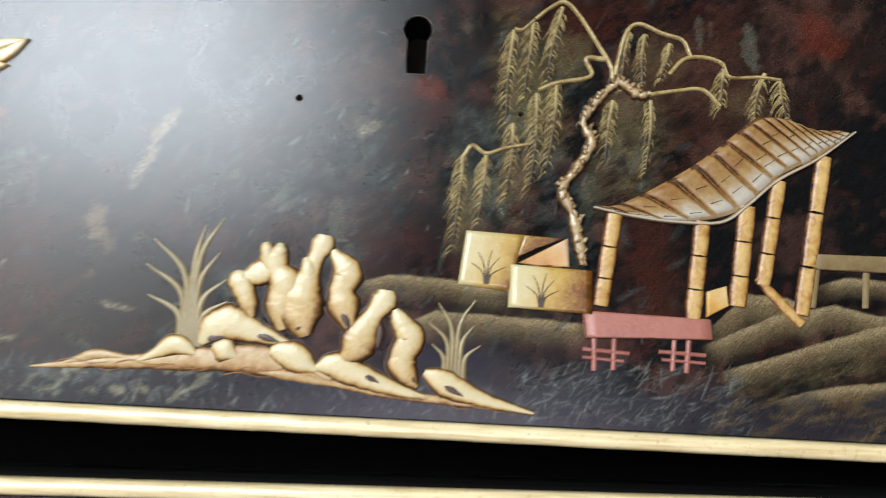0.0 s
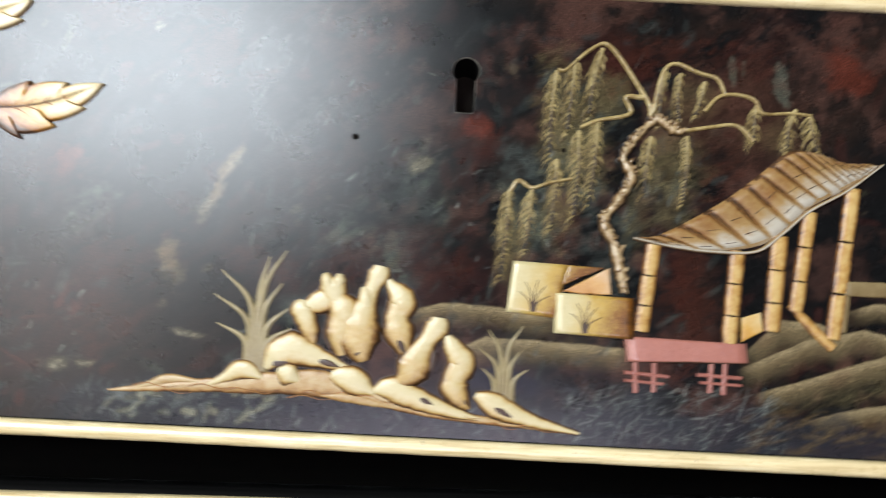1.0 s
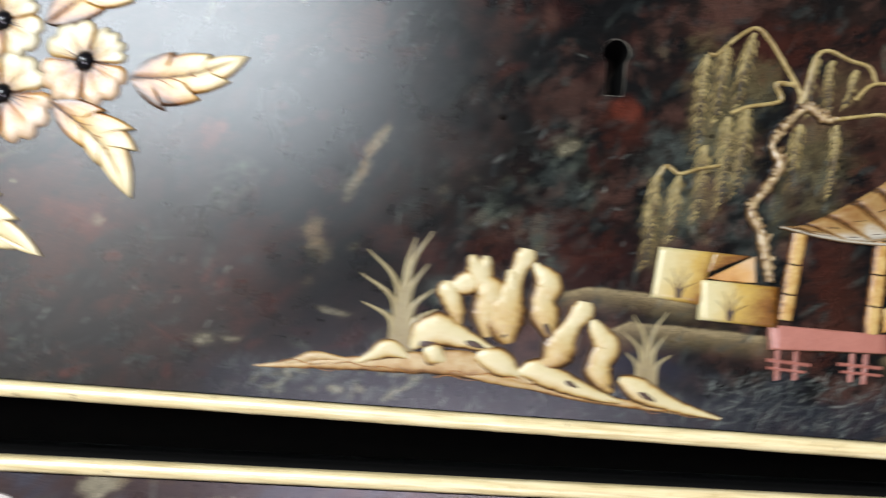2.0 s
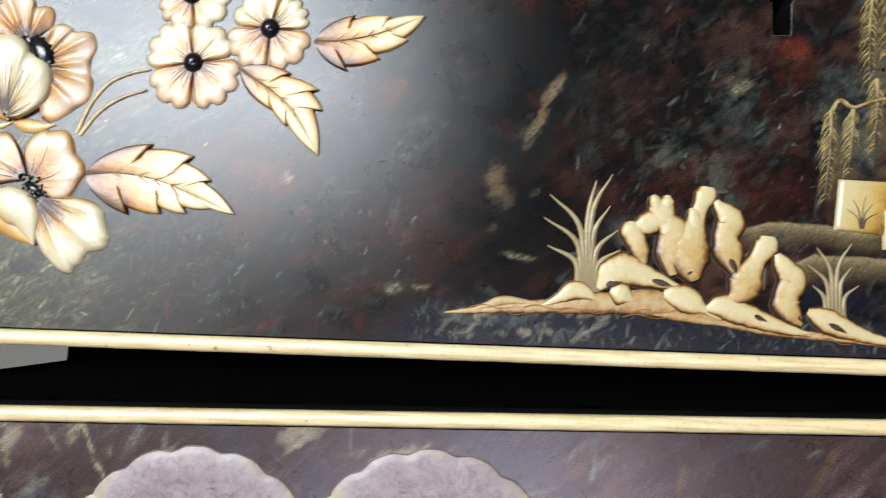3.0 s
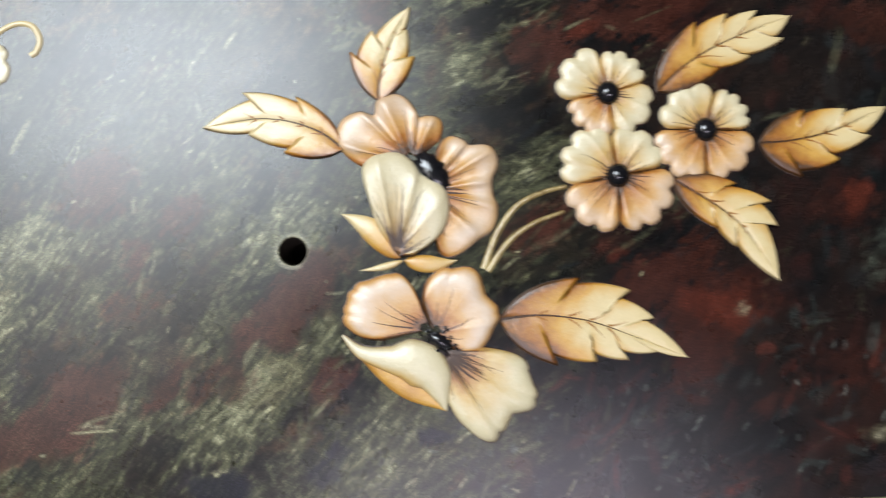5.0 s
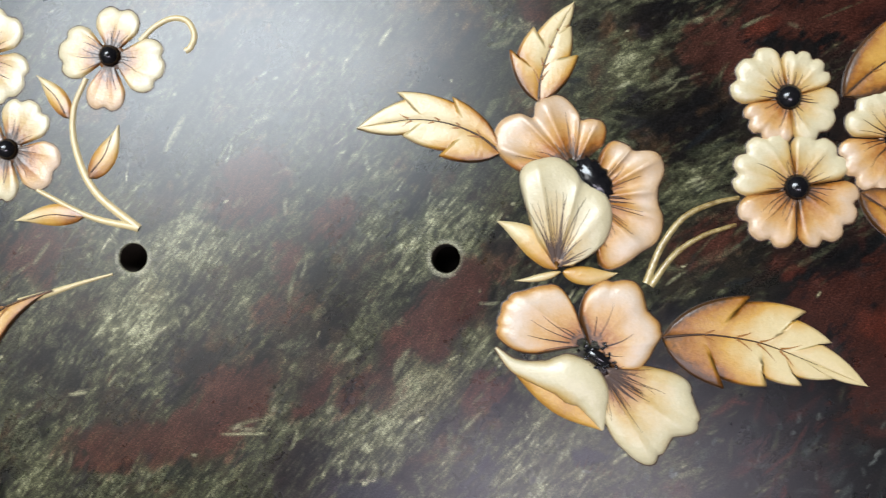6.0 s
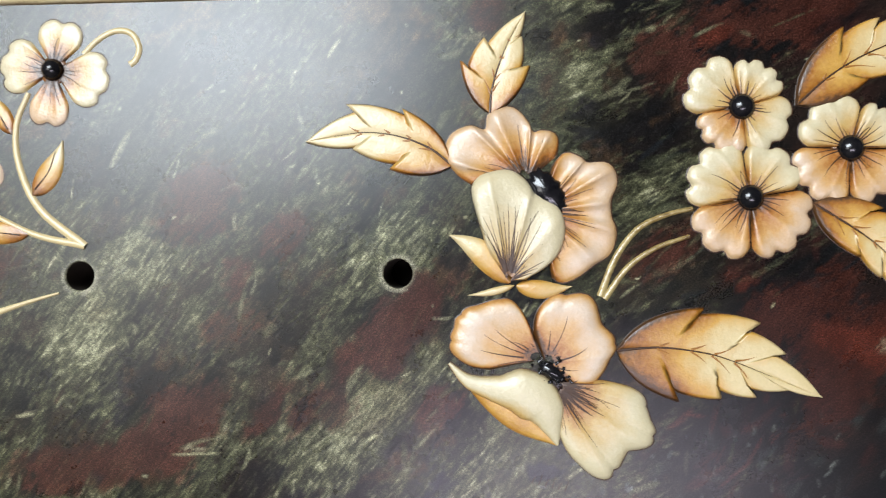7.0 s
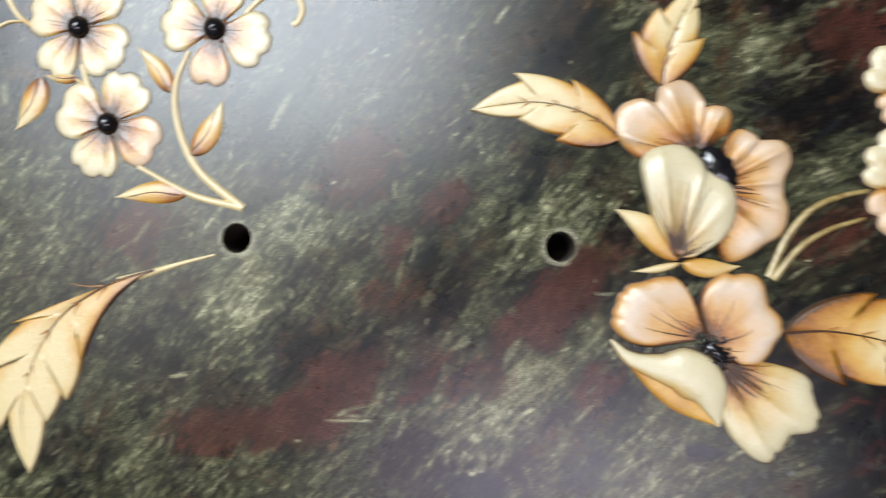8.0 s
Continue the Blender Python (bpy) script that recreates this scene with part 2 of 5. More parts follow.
def blade(shape, root, tip, half, bend=0.0, high=0.8, lift=0.0, tone=(0.8, 0.05), blunt=0.75, lean=0.0, n=14, across=8, power=0.8, shade=0.0):
    """A pointed lobe: widest past its middle, domed, scorched at its root."""
    a, b = np.array(root, float), np.array(tip, float)
    d = b - a
    side0 = np.array([-d[1], d[0]])
    mid = (a + b) / 2 + side0 * bend
    pts, tones = [], []
    for i in range(n + 1):
        u = i / n
        p = (1 - u) ** 2 * a + 2 * u * (1 - u) * mid + u * u * b
        w = 2 * (1 - u) * (mid - a) + 2 * u * (b - mid)
        w /= np.linalg.norm(w)
        side = np.array([-w[1], w[0]])
        wave = max(0.02, math.sin(math.pi * min(1, u**blunt * 0.97 + 0.015)))
        r = half * wave ** (power if u**blunt < 0.5 else power * 1.45)
        row, trow = [], []
        for v in np.cos(np.linspace(0, math.pi, across + 1)):
            ridge = math.sqrt(max(0, 1 - v * v))
            h = lift + high * ridge * (0.55 + 0.45 * math.sin(math.pi * min(1, u + 0.1))) + lean * v * half * ridge
            row.append((*(p + side * r * v), max(0.0, h) if abs(v) < 0.999 else 0.0))
            trow.append(tone[0] + (tone[1] - tone[0]) * min(1, u * 1.15) ** 0.8 + 0.12 * abs(v) ** 3 + shade * max(0, v) * (1 - u))
        pts.append(row), tones.append(trow)
    shape.grid(pts, tones)


def bulge(shape, spine, high, tone=(0.25, 0.0), lift=0.0, n=None, across=12, low_tone=None, lumps=0.0, seed=1, contact_shade=None, ends=None, crisp=2.2):
    """A rounded carved form along a line of (x, z, half width); tone[0] at its rims, tone[1] on its back. A Shape can
    take the dark line round it, contact shade drawn as colour.
    """
    line = smooth_line(spine, n or 8 * len(spine))
    rnd = random.Random(seed)
    way = np.gradient(line[:, :2], axis=0)
    way /= np.linalg.norm(way, axis=1)[:, None] + 1e-9
    pts, tones, rim = [], [], []
    big = max(p[2] for p in spine)
    wob = 0.0
    for i, (p, w) in enumerate(zip(line, way)):
        wob = 0.55 * wob + 0.45 * rnd.uniform(-1, 1) * 1.7
        r = max(0.05, p[2]) * (1 + lumps * wob)
        side = np.array([-w[1], w[0]])
        row, trow = [], []
        for v in np.cos(np.linspace(0, math.pi, across + 1)):
            q = p[:2] + side * r * v
            row.append((*q, (lift + high * math.sqrt(max(0, 1 - v * v)) ** 0.8 * min(1, (r / big) ** 0.6)) if abs(v) < 0.999 else 0.0))
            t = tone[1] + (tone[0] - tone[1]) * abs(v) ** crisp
            # low_tone darkens the side that faces down; ends grade the tone along the line
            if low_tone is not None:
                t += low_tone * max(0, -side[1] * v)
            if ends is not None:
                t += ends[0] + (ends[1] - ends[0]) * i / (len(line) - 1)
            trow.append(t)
        pts.append(row), tones.append(trow)
        out = r + 0.28
        rim.append([(*(p[:2] + side * out * v), 0.0 if abs(v) > 0.9 else 0.06) for v in (-1, -0.8, 0, 0.8, 1)])
    shape.grid(pts, tones)
    if contact_shade is not None:
        contact_shade.grid(rim, [[1.0] * 5] * len(rim))


def petal(centre, edge, high, mat, parent, lift=0.0, swell=0.7, inner=0.1, n=40, rings=14, folds=0, fold=0.0, tone=(0.75, 0.0), rim=0.25,
          lines=0, line_span=(0.2, 0.55), label="", seed=1, name="petal", curve=1.3, cup=0.5, frill=0):
    """A carved petal: edge is a list of (angle, radius) round the flower's centre, its surface domed and folded."""
    rnd = random.Random(seed)
    prof = smooth_line(sorted(edge), n + 1)
    if frill:
        prof[:, 1] *= 1 + 0.045 * np.abs(np.sin(np.linspace(0, math.pi * frill, n + 1) + 0.4)) ** 0.8 - 0.03
    mean_r = prof[:, 1].mean()
    a0, a1 = prof[0][0], prof[-1][0]
    phase = rnd.uniform(0, 6)

    def surface(s, q):
        q01 = q / n
        side = 1 - abs(2 * q01 - 1)
        out = min(1, max(0.0, (1 - s)) / 0.28)
        cross = min(1, side / 0.16)
        dome = math.sqrt(max(0, 1 - (1 - out) ** 2)) * math.sqrt(max(0, 1 - (1 - cross) ** 2))
        ripple = fold * (1 - 2.2 * abs(math.sin(folds * math.pi * q01 / 2 + phase)) ** 0.7) * min(1, s * 1.3) * dome if folds else 0
        puff = swell * (prof[q][1] / mean_r - 1) * s * dome
        return lift * (1 if dome > 0 else 0) + high * dome * ((1 - cup) + cup * s) + (ripple + max(-0.4, min(0.4, puff))) * high

    shape = Shape()
    pts, tones = [], []
    for i in range(rings + 1):
        s = 1 - (1 - inner) * (1 - (1 - i / rings) ** 1.0)
        s = inner + (1 - inner) * (1 - (i / rings) ** 1.4)
        row, trow = [], []
        for q in range(n + 1):
            ang, r = radians(prof[q][0]), prof[q][1] * s
            h = surface(s, q) if 0 < i and 0 < q < n else 0.0
            row.append((centre[0] + r * math.cos(ang), centre[1] + r * math.sin(ang), max(0.0, h)))
            side = 1 - abs(2 * q / n - 1)
            t = tone[0] + (tone[1] - tone[0]) * min(1, max(0, s - inner) / (1 - inner)) ** (1 / curve)
            t += rim * max(0, 1 - side / 0.30) ** 1.6 + 0.45 * rim * max(0, (s - 0.80) / 0.20) ** 1.5
            trow.append(t)
        pts.append(row), tones.append(trow)
    shape.grid(pts, tones)
    ob = shape.make(name, mat, parent, label)
    # dark strip along the outer edge: the petal's contact shade drawn as colour
    rim_line = Shape()
    rows = []
    for q in range(n + 1):
        ang, r = radians(prof[q][0]), prof[q][1]
        rows.append([(centre[0] + rr * math.cos(ang), centre[1] + rr * math.sin(ang), hh) for rr, hh in ((r - 0.4, 0.04 + lift), (r + 0.05, 0.07 + lift * 0.5), (r + 0.24, 0.0))])
    rim_line.grid(rows, [[1.0] * 3] * len(rows))
    rim_line.make("contact_shade", INK, ob)
    if lines:
        veins = Shape()
        for k in range(lines):
            q = int(n * (k + 0.6 + rnd.uniform(-0.25, 0.25)) / (lines + 0.2))
            q = min(n - 3, max(3, q))
            s0, s1 = line_span[0] * rnd.uniform(0.8, 1.1), line_span[1] * rnd.uniform(0.35, 1.25)
            thick = rnd.uniform(0.6, 1.7)
            sway = rnd.uniform(-9, 9)
            row, trow = [], []
            for i in range(9):
                s = s0 + (s1 - s0) * i / 8
                ang = radians(prof[q][0] + sway * (i / 8) ** 2)
                r = prof[q][1] * s
                half = thick * 0.13 * (1 - i / 8) + 0.03
                h = surface(s, q) + 0.05
                px, pz = centre[0] + r * math.cos(ang), centre[1] + r * math.sin(ang)
                dx, dz = -math.sin(ang) * half, math.cos(ang) * half
                row.append([(px - dx, pz - dz, h), (px, pz, h + 0.04), (px + dx, pz + dz, h)])
                trow.append([1, 1, 1])
            veins.grid(row, trow)
        veins.make("vein_line", INK, ob)
    return ob


def dome(name, x, z, rx, rz, high, mat, parent, lift=0.0, turn=0.0, ribs=0, label="", tone=0.1):
    shape = Shape()
    pts, tones = [], []
    c, s = math.cos(radians(turn)), math.sin(radians(turn))
    for i in range(9):
        a = math.pi / 2 * i / 8
        row = []
        for j in range(28):
            b = 2 * math.pi * j / 28
            k = 1 + (0.10 * math.cos(b * ribs) if ribs else 0)
            u, v = rx * math.cos(a) * math.cos(b) * k, rz * math.cos(a) * math.sin(b) * k
            row.append((x + u * c - v * s, z + u * s + v * c, (lift + high * math.sin(a)) if i else 0.0))
        pts.append(row), tones.append([tone] * 28)
    shape.grid(pts, tones, closed=True)
    return shape.make(name, mat, parent, label)


def one(name, mat, parent, build, label=""):
    s = Shape()
    build(s)
    return s.make(name, mat, parent, label)


# ---------------------------------------------------------------- unseen room that closes the place, near-black so that reflections stay dark


def box_object(name, lo, hi, mat, parent=None, bevel=0.0):
    bm = bmesh.new()
    bmesh.ops.create_cube(bm, size=1)
    for v in bm.verts:
        v.co = [lo[k] + (v.co[k] + 0.5) * (hi[k] - lo[k]) for k in range(3)]
    if bevel:
        bmesh.ops.bevel(bm, geom=bm.edges[:], offset=bevel, segments=3, affect="EDGES", profile=0.6)
    me = bpy.data.meshes.new(name)
    bm.to_mesh(me)
    bm.free()
    me.materials.append(mat)
    if bevel:
        me.polygons.foreach_set("use_smooth", [True] * len(me.polygons))
    ob = new(name, me)
    ob.parent = parent
    return ob


def wall_with_openings(name, x0, x1, y0, y1, z0, z1, openings):
    """One wall of boxes round its openings (xa, xb, za, zb), in x order."""
    bm = bmesh.new()
    spans, at = [], x0
    for xa, xb, za, zb in openings:
        spans += [(at, xa, z0, z1), (xa, xb, z0, za), (xa, xb, zb, z1)]
        at = xb
    spans.append((at, x1, z0, z1))
    for xa, xb, za, zb in spans:
        if xb - xa < 1e-4 or zb - za < 1e-4:
            continue
        made = bmesh.ops.create_cube(bm, size=1)["verts"]
        for v in made:
            v.co = (xa + (v.co[0] + 0.5) * (xb - xa), y0 + (v.co[1] + 0.5) * (y1 - y0), za + (v.co[2] + 0.5) * (zb - za))
    me = bpy.data.meshes.new(name)
    bm.to_mesh(me)
    bm.free()
    me.materials.append(PLASTER)
    return tagged(new(name, me), "assumed dark plaster wall, out of view", "wall", kind="structure")


wall_with_openings("wall_south", -2.2, 2.4, -2.60, -2.45, -1.05, 1.75, [(-1.80, -0.68, -0.43, 1.43), (-0.68, -0.399, 0.40, 1.43), (-0.399, -0.18, 0.40, 1.43), (-0.18, 0.95, -1.03, -0.57)])
tagged(box_object("wall_west", (-2.35, -2.6, -1.05), (-2.2, 0.6, 1.75), PLASTER), "assumed dark plaster wall, out of view", "wall", kind="structure")
tagged(box_object("wall_east", (2.4, -2.6, -1.05), (2.55, 0.6, 1.75), PLASTER), "assumed dark plaster wall, out of view", "wall", kind="structure")
tagged(box_object("wall_north", (-2.2, 0.46, -1.05), (2.4, 0.6, 1.75), PLASTER), "assumed dark plaster wall behind the chest, out of view", "wall", kind="structure")
tagged(box_object("floor", (-2.35, -2.6, -1.15), (2.55, 0.6, -1.05), FLOORING), "assumed dark boarded floor, out of view", "floor", kind="structure")
tagged(box_object("ceiling", (-2.35, -2.6, 1.75), (2.55, 0.6, 1.85), PLASTER), "assumed dark ceiling, out of view", "ceiling", kind="structure")

# ---------------------------------------------------------------- drawers
X0, X1 = -190.0, 700.0            # the drawers' ends
BOTTOM, TOP = -64.0, 65.3         # the painted face of the upper drawer


def fractal(x, z, scale, seed, octaves=4):
    """Smooth value noise over arrays, about -1 to 1."""
    rs = np.random.RandomState(seed)
    out, amp = np.zeros_like(x), 1.0
    for _ in range(octaves):
        grid = rs.uniform(-1, 1, (64, 64))
        u, v = (x / scale + 2541.0) % 63, (z / scale + 2551.0) % 63
        i, j = u.astype(int), v.astype(int)
        f, g = u - i, v - j
        f, g = f * f * (3 - 2 * f), g * g * (3 - 2 * g)
        i1, j1 = (i + 1) % 64, (j + 1) % 64
        out += amp * ((grid[i, j] * (1 - f) + grid[i1, j] * f) * (1 - g) + (grid[i, j1] * (1 - f) + grid[i1, j1] * f) * g)
        amp, scale = amp * 0.55, scale / 2.1
    return out / 1.8


def spots(x, z, rows, wobble):
    """Soft uneven patches: rows of (x, z, half length, half height, slant in degrees, strength)."""
    out = np.zeros_like(x)
    for px, pz, rx, rz, turn, force in rows:
        c, s = math.cos(radians(turn)), math.sin(radians(turn))
        u, v = (x - px) * c + (z - pz) * s, -(x - px) * s + (z - pz) * c
        d = np.sqrt((u / rx) ** 2 + (v / rz) ** 2) + 0.38 * wobble
        out = np.maximum(out, force * np.clip(1.45 - d, 0, 1))
    return out


# where each paint was dabbed: x, z, half length, half height, slant, strength
RED_A = [(-47.4, 17, 11, 8, 30, 0.8), (-37.3, 2.2, 5, 4.5, 60, 0.75), (2, -11.3, 16, 6, 50, 0.9), (-50.2, -33.6, 12, 9, 50, 0.85), (-62.4, -41.5, 14, 6, 30, 0.85), (22.5, 61.2, 7, 5, 20, 0.6), (62.1, 5.2, 12, 6, 40, 0.6), (77, 57.2, 12, 6, 20, 0.75), (-19.3, -30.9, 9, 5, 45, 0.6), (-100.6, 2.3, 11, 7, 30, 0.75), (-8.4, 21.8, 4, 6, 10, 0.4), (9.8, -30.9, 9, 4, 40, 0.7), (-38.1, -1.4, 4, 4, 0, 0.8), (89.8, -10.5, 14, 7, 30, 0.8), (102.1, -22, 14, 10, 60, 0.85), (88.5, 56.9, 16, 6, 15, 0.85), (65.3, 48.3, 7, 9, 60, 0.8), (33.2, -28.4, 12, 4, 20, 0.5), (-29.9, 8.8, 7, 4, 40, 0.7), (-11.3, -20.4, 9, 4, 55, 0.7), (-31.3, -32.2, 9, 3, 50, 0.75), (-78.7, -45.6, 12, 6, 10, 0.7), (-37.9, -11.9, 8, 5, 30, 0.6)]
RED_B = [(139.1, 8.2, 7, 6, 0, 0.85), (103.9, -16.5, 9, 7, 0, 0.85), (131.3, -32.9, 9, 6, 30, 0.6), (158.1, -19.3, 8, 10, 60, 0.6), (173.9, -14.1, 7, 6, 0, 0.6), (149, 53.7, 14, 5, -10, 0.7), (179.5, 44.5, 10, 8, -20, 0.7), (120.6, -14.4, 6, 4, 0, 0.5), (76.3, -0.1, 6, 3, 20, 0.55), (156.3, -40.1, 9, 6, 20, 0.5), (115.2, -40.7, 10, 5, 20, 0.5), (109.2, -55.8, 14, 5, 10, 0.45), (221.3, -17.5, 8, 4, 10, 0.6)]
RED_C = [(258.8, 22.1, 8, 6, 10, 0.95), (199.7, -17.6, 10, 5, 0, 0.65), (247.1, -9.8, 9, 7, 0, 0.6), (305.3, 46.3, 14, 8, 10, 0.7), (321.7, -25.1, 9, 9, 0, 0.7), (318, -39.7, 9, 8, 60, 0.7), (337.3, 50.4, 14, 6, 0, 0.55), (366.5, 47.6, 12, 10, -30, 0.6), (320.5, -22.3, 6, 13, 15, 0.85), (370.9, -60.1, 12, 5, 20, 0.5), (330.3, 13.5, 9, 9, 0, 0.45), (251.5, -16.3, 10, 6, 20, 0.6), (151.6, -33.4, 12, 6, 20, 0.5), (187.3, 40.1, 14, 6, 0, 0.3)]
GREEN_A = [(45.9, 50, 12, 7, 45, 0.6), (59.7, 19.6, 8, 4, 30, 0.6), (-0.5, 5.8, 12, 8, 40, 0.55), (-61, 3.8, 12, 7, 40, 0.6), (-74.7, -14.9, 14, 8, 55, 0.6), (148.3, -4.7, 14, 9, 50, 0.55), (237.8, -13.9, 3, 9, 15, 0.7), (183.2, 1.9, 4, 12, -40, 0.55), (287.4, 13.5, 14, 14, 20, 0.5), (228.5, -2.1, 13, 9, 30, 0.5), (-13.6, -38.8, 16, 10, 40, 0.55), (333.3, 45.9, 2.5, 6, 10, 1), (349.1, 42.1, 2.5, 8, 15, 1), (171, -49.1, 6, 3, 0, 0.5), (275.7, -3.4, 9, 13, 20, 0.55), (314.5, 10.7, 14, 9, 0, 0.5), (329.9, 26.5, 11, 7, 0, 0.5), (243.1, 11.9, 10, 9, 30, 0.55), (222.7, -7.3, 12, 7, 30, 0.6), (235.8, -14.3, 9, 6, 20, 0.5), (250.3, -0.5, 7, 12, 10, 0.5), (207.9, -31.9, 8, 4, 20, 0.45)]
DARK_A = [(147.5, 34.9, 18, 8, 60, 0.8), (135.7, -15.2, 10, 14, 20, 0.7), (54.9, 44.6, 8, 6, 20, 0.6), (370.2, 3.5, 14, 14, 0, 0.9), (345.5, 46, 10, 10, 0, 0.6), (273.8, -24.1, 12, 5, 0, 0.7), (156.4, 19.5, 18, 8, 0, 0.6), (198.7, -29.8, 8, 8, 0, 0.5), (239.1, 1.3, 14, 10, 0, 0.6), (357.9, -16.5, 8, 8, 0, 0.8), (224.7, 17.1, 24, 15, 0, 0.85), (162.3, -7.5, 9, 12, 0, 0.7)]
CREAM_A = [(189, 11.4, 2.2, 6, -35, 0.95), (182.6, -0.1, 2.2, 9, -32, 0.85), (172.7, -13.7, 4.4, 5.5, -30, 0.66), (174.4, -21.6, 4.4, 6, 0, 0.64), (171.3, -29.9, 1.5, 2, 0, 0.55), (179.3, -38, 4.5, 1.4, -15, 0.9), (183.8, -19.9, 2, 1.5, 20, 0.55), (143.5, -48.8, 4.5, 2.6, 0, 0.9), (150.9, -47.8, 4.5, 1.3, 15, 0.9), (242.6, 13.3, 4.5, 2.5, 20, 0.85), (208.5, -1.4, 3, 1.5, 40, 0.5), (208.1, -5.5, 2, 1.5, 40, 0.5), (215.6, 1.8, 3, 1.5, 45, 0.45), (268, 43.4, 2, 4, 60, 0.5)]
CREAM_B = [(109.8, -17.6, 2.4, 2.4, 0, 0.6), (146.5, -48.4, 4, 2, 20, 0.65), (164.4, 50.7, 2.5, 1.8, 20, 0.7), (130.8, 49.5, 2, 1, 30, 0.5), (17.1, 54.6, 6, 1.4, 20, 0.55), (-48.8, -41.5, 5, 0.5, 0, 0.75), (-89.1, -32.9, 2, 1, 10, 0.6), (-13.7, 13.9, 1, 1, 0, 0.5), (-19.6, -52.5, 1, 0.8, 0, 0.9), (89.6, -52.6, 1.6, 1, 20, 0.5), (-10.1, -47.9, 0.8, 0.6, 0, 0.5), (-42.4, -41.8, 4, 0.5, 3, 0.7), (-88.6, -32.9, 2.5, 0.8, 10, 0.7), (-17.7, -52.5, 1.4, 0.8, 0, 0.8)]
DARK_B = [(-27.0, -5.0, 6, 4, 40, 0.7), (-8.7, -49.6, 9, 3, 45, 0.85), (-92.0, -32.0, 5, 7, 20, 0.7), (-29.0, -18.5, 8, 3, 50, 0.75), (4.0, -40.0, 9, 3, 35, 0.75), (55.5, 30.0, 13, 10, 20, 1), (48.0, 57.5, 9, 6, 20, 0.9), (36.0, 55.0, 6, 5, 30, 0.7), (-78.0, -34.7, 7, 6, 30, 0.85), (-57.0, -23.5, 7, 4, 50, 0.85), (-31.7, -26.7, 8, 3, 52, 0.8), (127.0, -14.0, 9, 18, 10, 0.9), (132.6, 47.6, 9, 9, 0, 0.8), (168.0, 20.0, 14, 30, 0, 0.8), (150.0, 3.0, 10, 12, 0, 0.6), (130.0, 20.0, 8, 12, 0, 0.7), (189.0, -32.0, 8, 10, 0, 0.7), (225.0, 38.0, 20, 10, 0, 0.8), (371.6, -6.0, 14, 16, 0, 0.9), (320.0, 40.0, 8, 10, 0, 0.5), (340.0, 44.0, 14, 8, 0, 0.6), (-27.0, -56.0, 9, 3, 40, 0.6), (65.0, -20.0, 6, 12, 20, 0.5)]
HOT = [(259.5, 25.4, 6, 5, 0, 0.9), (140.3, 10.2, 5.5, 4.5, 0, 0.95), (103.5, -16.0, 7, 5, 0, 0.95), (366.0, 46.0, 12, 7, -25, 0.9), (75.0, 54.5, 7, 3.5, 15, 0.7), (107.5, -18.6, 7, 8, 40, 0.9), (80.0, -3.0, 5, 2.5, 35, 0.7), (318.8, -19.7, 7, 9, 0, 0.4)]
NAVY = [(33.7, -47.0, 6, 4, 0, 1), (-18.2, -57.0, 8, 6, 30, 0.9), (8.0, -52.0, 9, 4, 30, 0.6), (270.0, -47.8, 14, 4, -4, 0.9), (250.0, -60.0, 20, 2, -3, 0.4), (205.0, -57.0, 26, 2, 2, 0.5)]
OLIVE = [(-5.0, -31.0, 11, 6, 30, 0.55), (-38.0, -12.0, 9, 5, 40, 0.5), (-72.0, -9.0, 5, 3, 0, 0.55), (287, 26, 11, 22, 8, 0.9), (270, -6, 5, 14, 0, 0.8), (296, 38, 8, 10, 20, 0.8), (316, 18, 10, 18, 0, 0.75), (282, 0, 8, 10, 0, 0.7), (345, 27, 9, 7, 0, 0.7), (323, 36, 8, 8, 0, 0.7), (306, 2, 6, 14, 0, 0.5), (372, -44, 26, 7, 12, 0.5), (280, -34, 24, 6, 0, 0.35)]
HILLS = [([(241.5, -29.5), (251.2, -26.0), (268.0, -26.8), (284.0, -28.6)], 6.0), ([(255.0, -39.6), (264.5, -35.4), (284.0, -35.6), (305.0, -36.4)], 7.0),
         ([(337.6, -36.4), (348.0, -26.4), (358.6, -26.8), (368.4, -31.4)], 9.0), ([(337.0, -40.6), (355.6, -31.8), (372.0, -28.0), (384.0, -30.6), (402.0, -29.0)], 7.0),
         ([(341.4, -47.4), (361.0, -40.8), (384.0, -33.2), (402.0, -31.0)], 6.5), ([(356.0, -54.0), (373.0, -49.6), (385.0, -48.2), (402.0, -46.6)], 6.0), ([(366.5, -23.0), (375.0, -20.4), (392.0, -20.8), (403.0, -22.0)], 5.0)]
BLUE_A = [(283.9, -49.3, 12, 5, -10, 0.6), (308, -53.3, 14, 6, 30, 0.8), (278.2, -45.3, 10, 5, 0, 0.5), (363.1, -53.1, 12, 6, 10, 0.5), (70.3, -39.9, 20, 8, 0, 0.35), (-14.6, -47.8, 16, 5, 10, 0.35), (187.8, -59.2, 22, 3, 0, 0.6), (233.2, -57.6, 22, 3, -3, 0.6)]
CREAM_LOW = [(118, -94, 9, 5, 15, 0.7), (33, -97, 3, 7, -20, 0.7), (52, -95, 3, 6, -20, 0.7), (82, -102, 16, 4, 20, 0.5), (150, -100, 20, 4, 5, 0.5), (118, -96, 8, 3, 10, 0.5), (30, -99, 5, 9, 20, 0.4), (170, -108, 16, 5, 0, 0.45)]


def soft_step(v, lo, hi):
    t = np.clip((v - lo) / (hi - lo), 0, 1)
    return t * t * (3 - 2 * t)


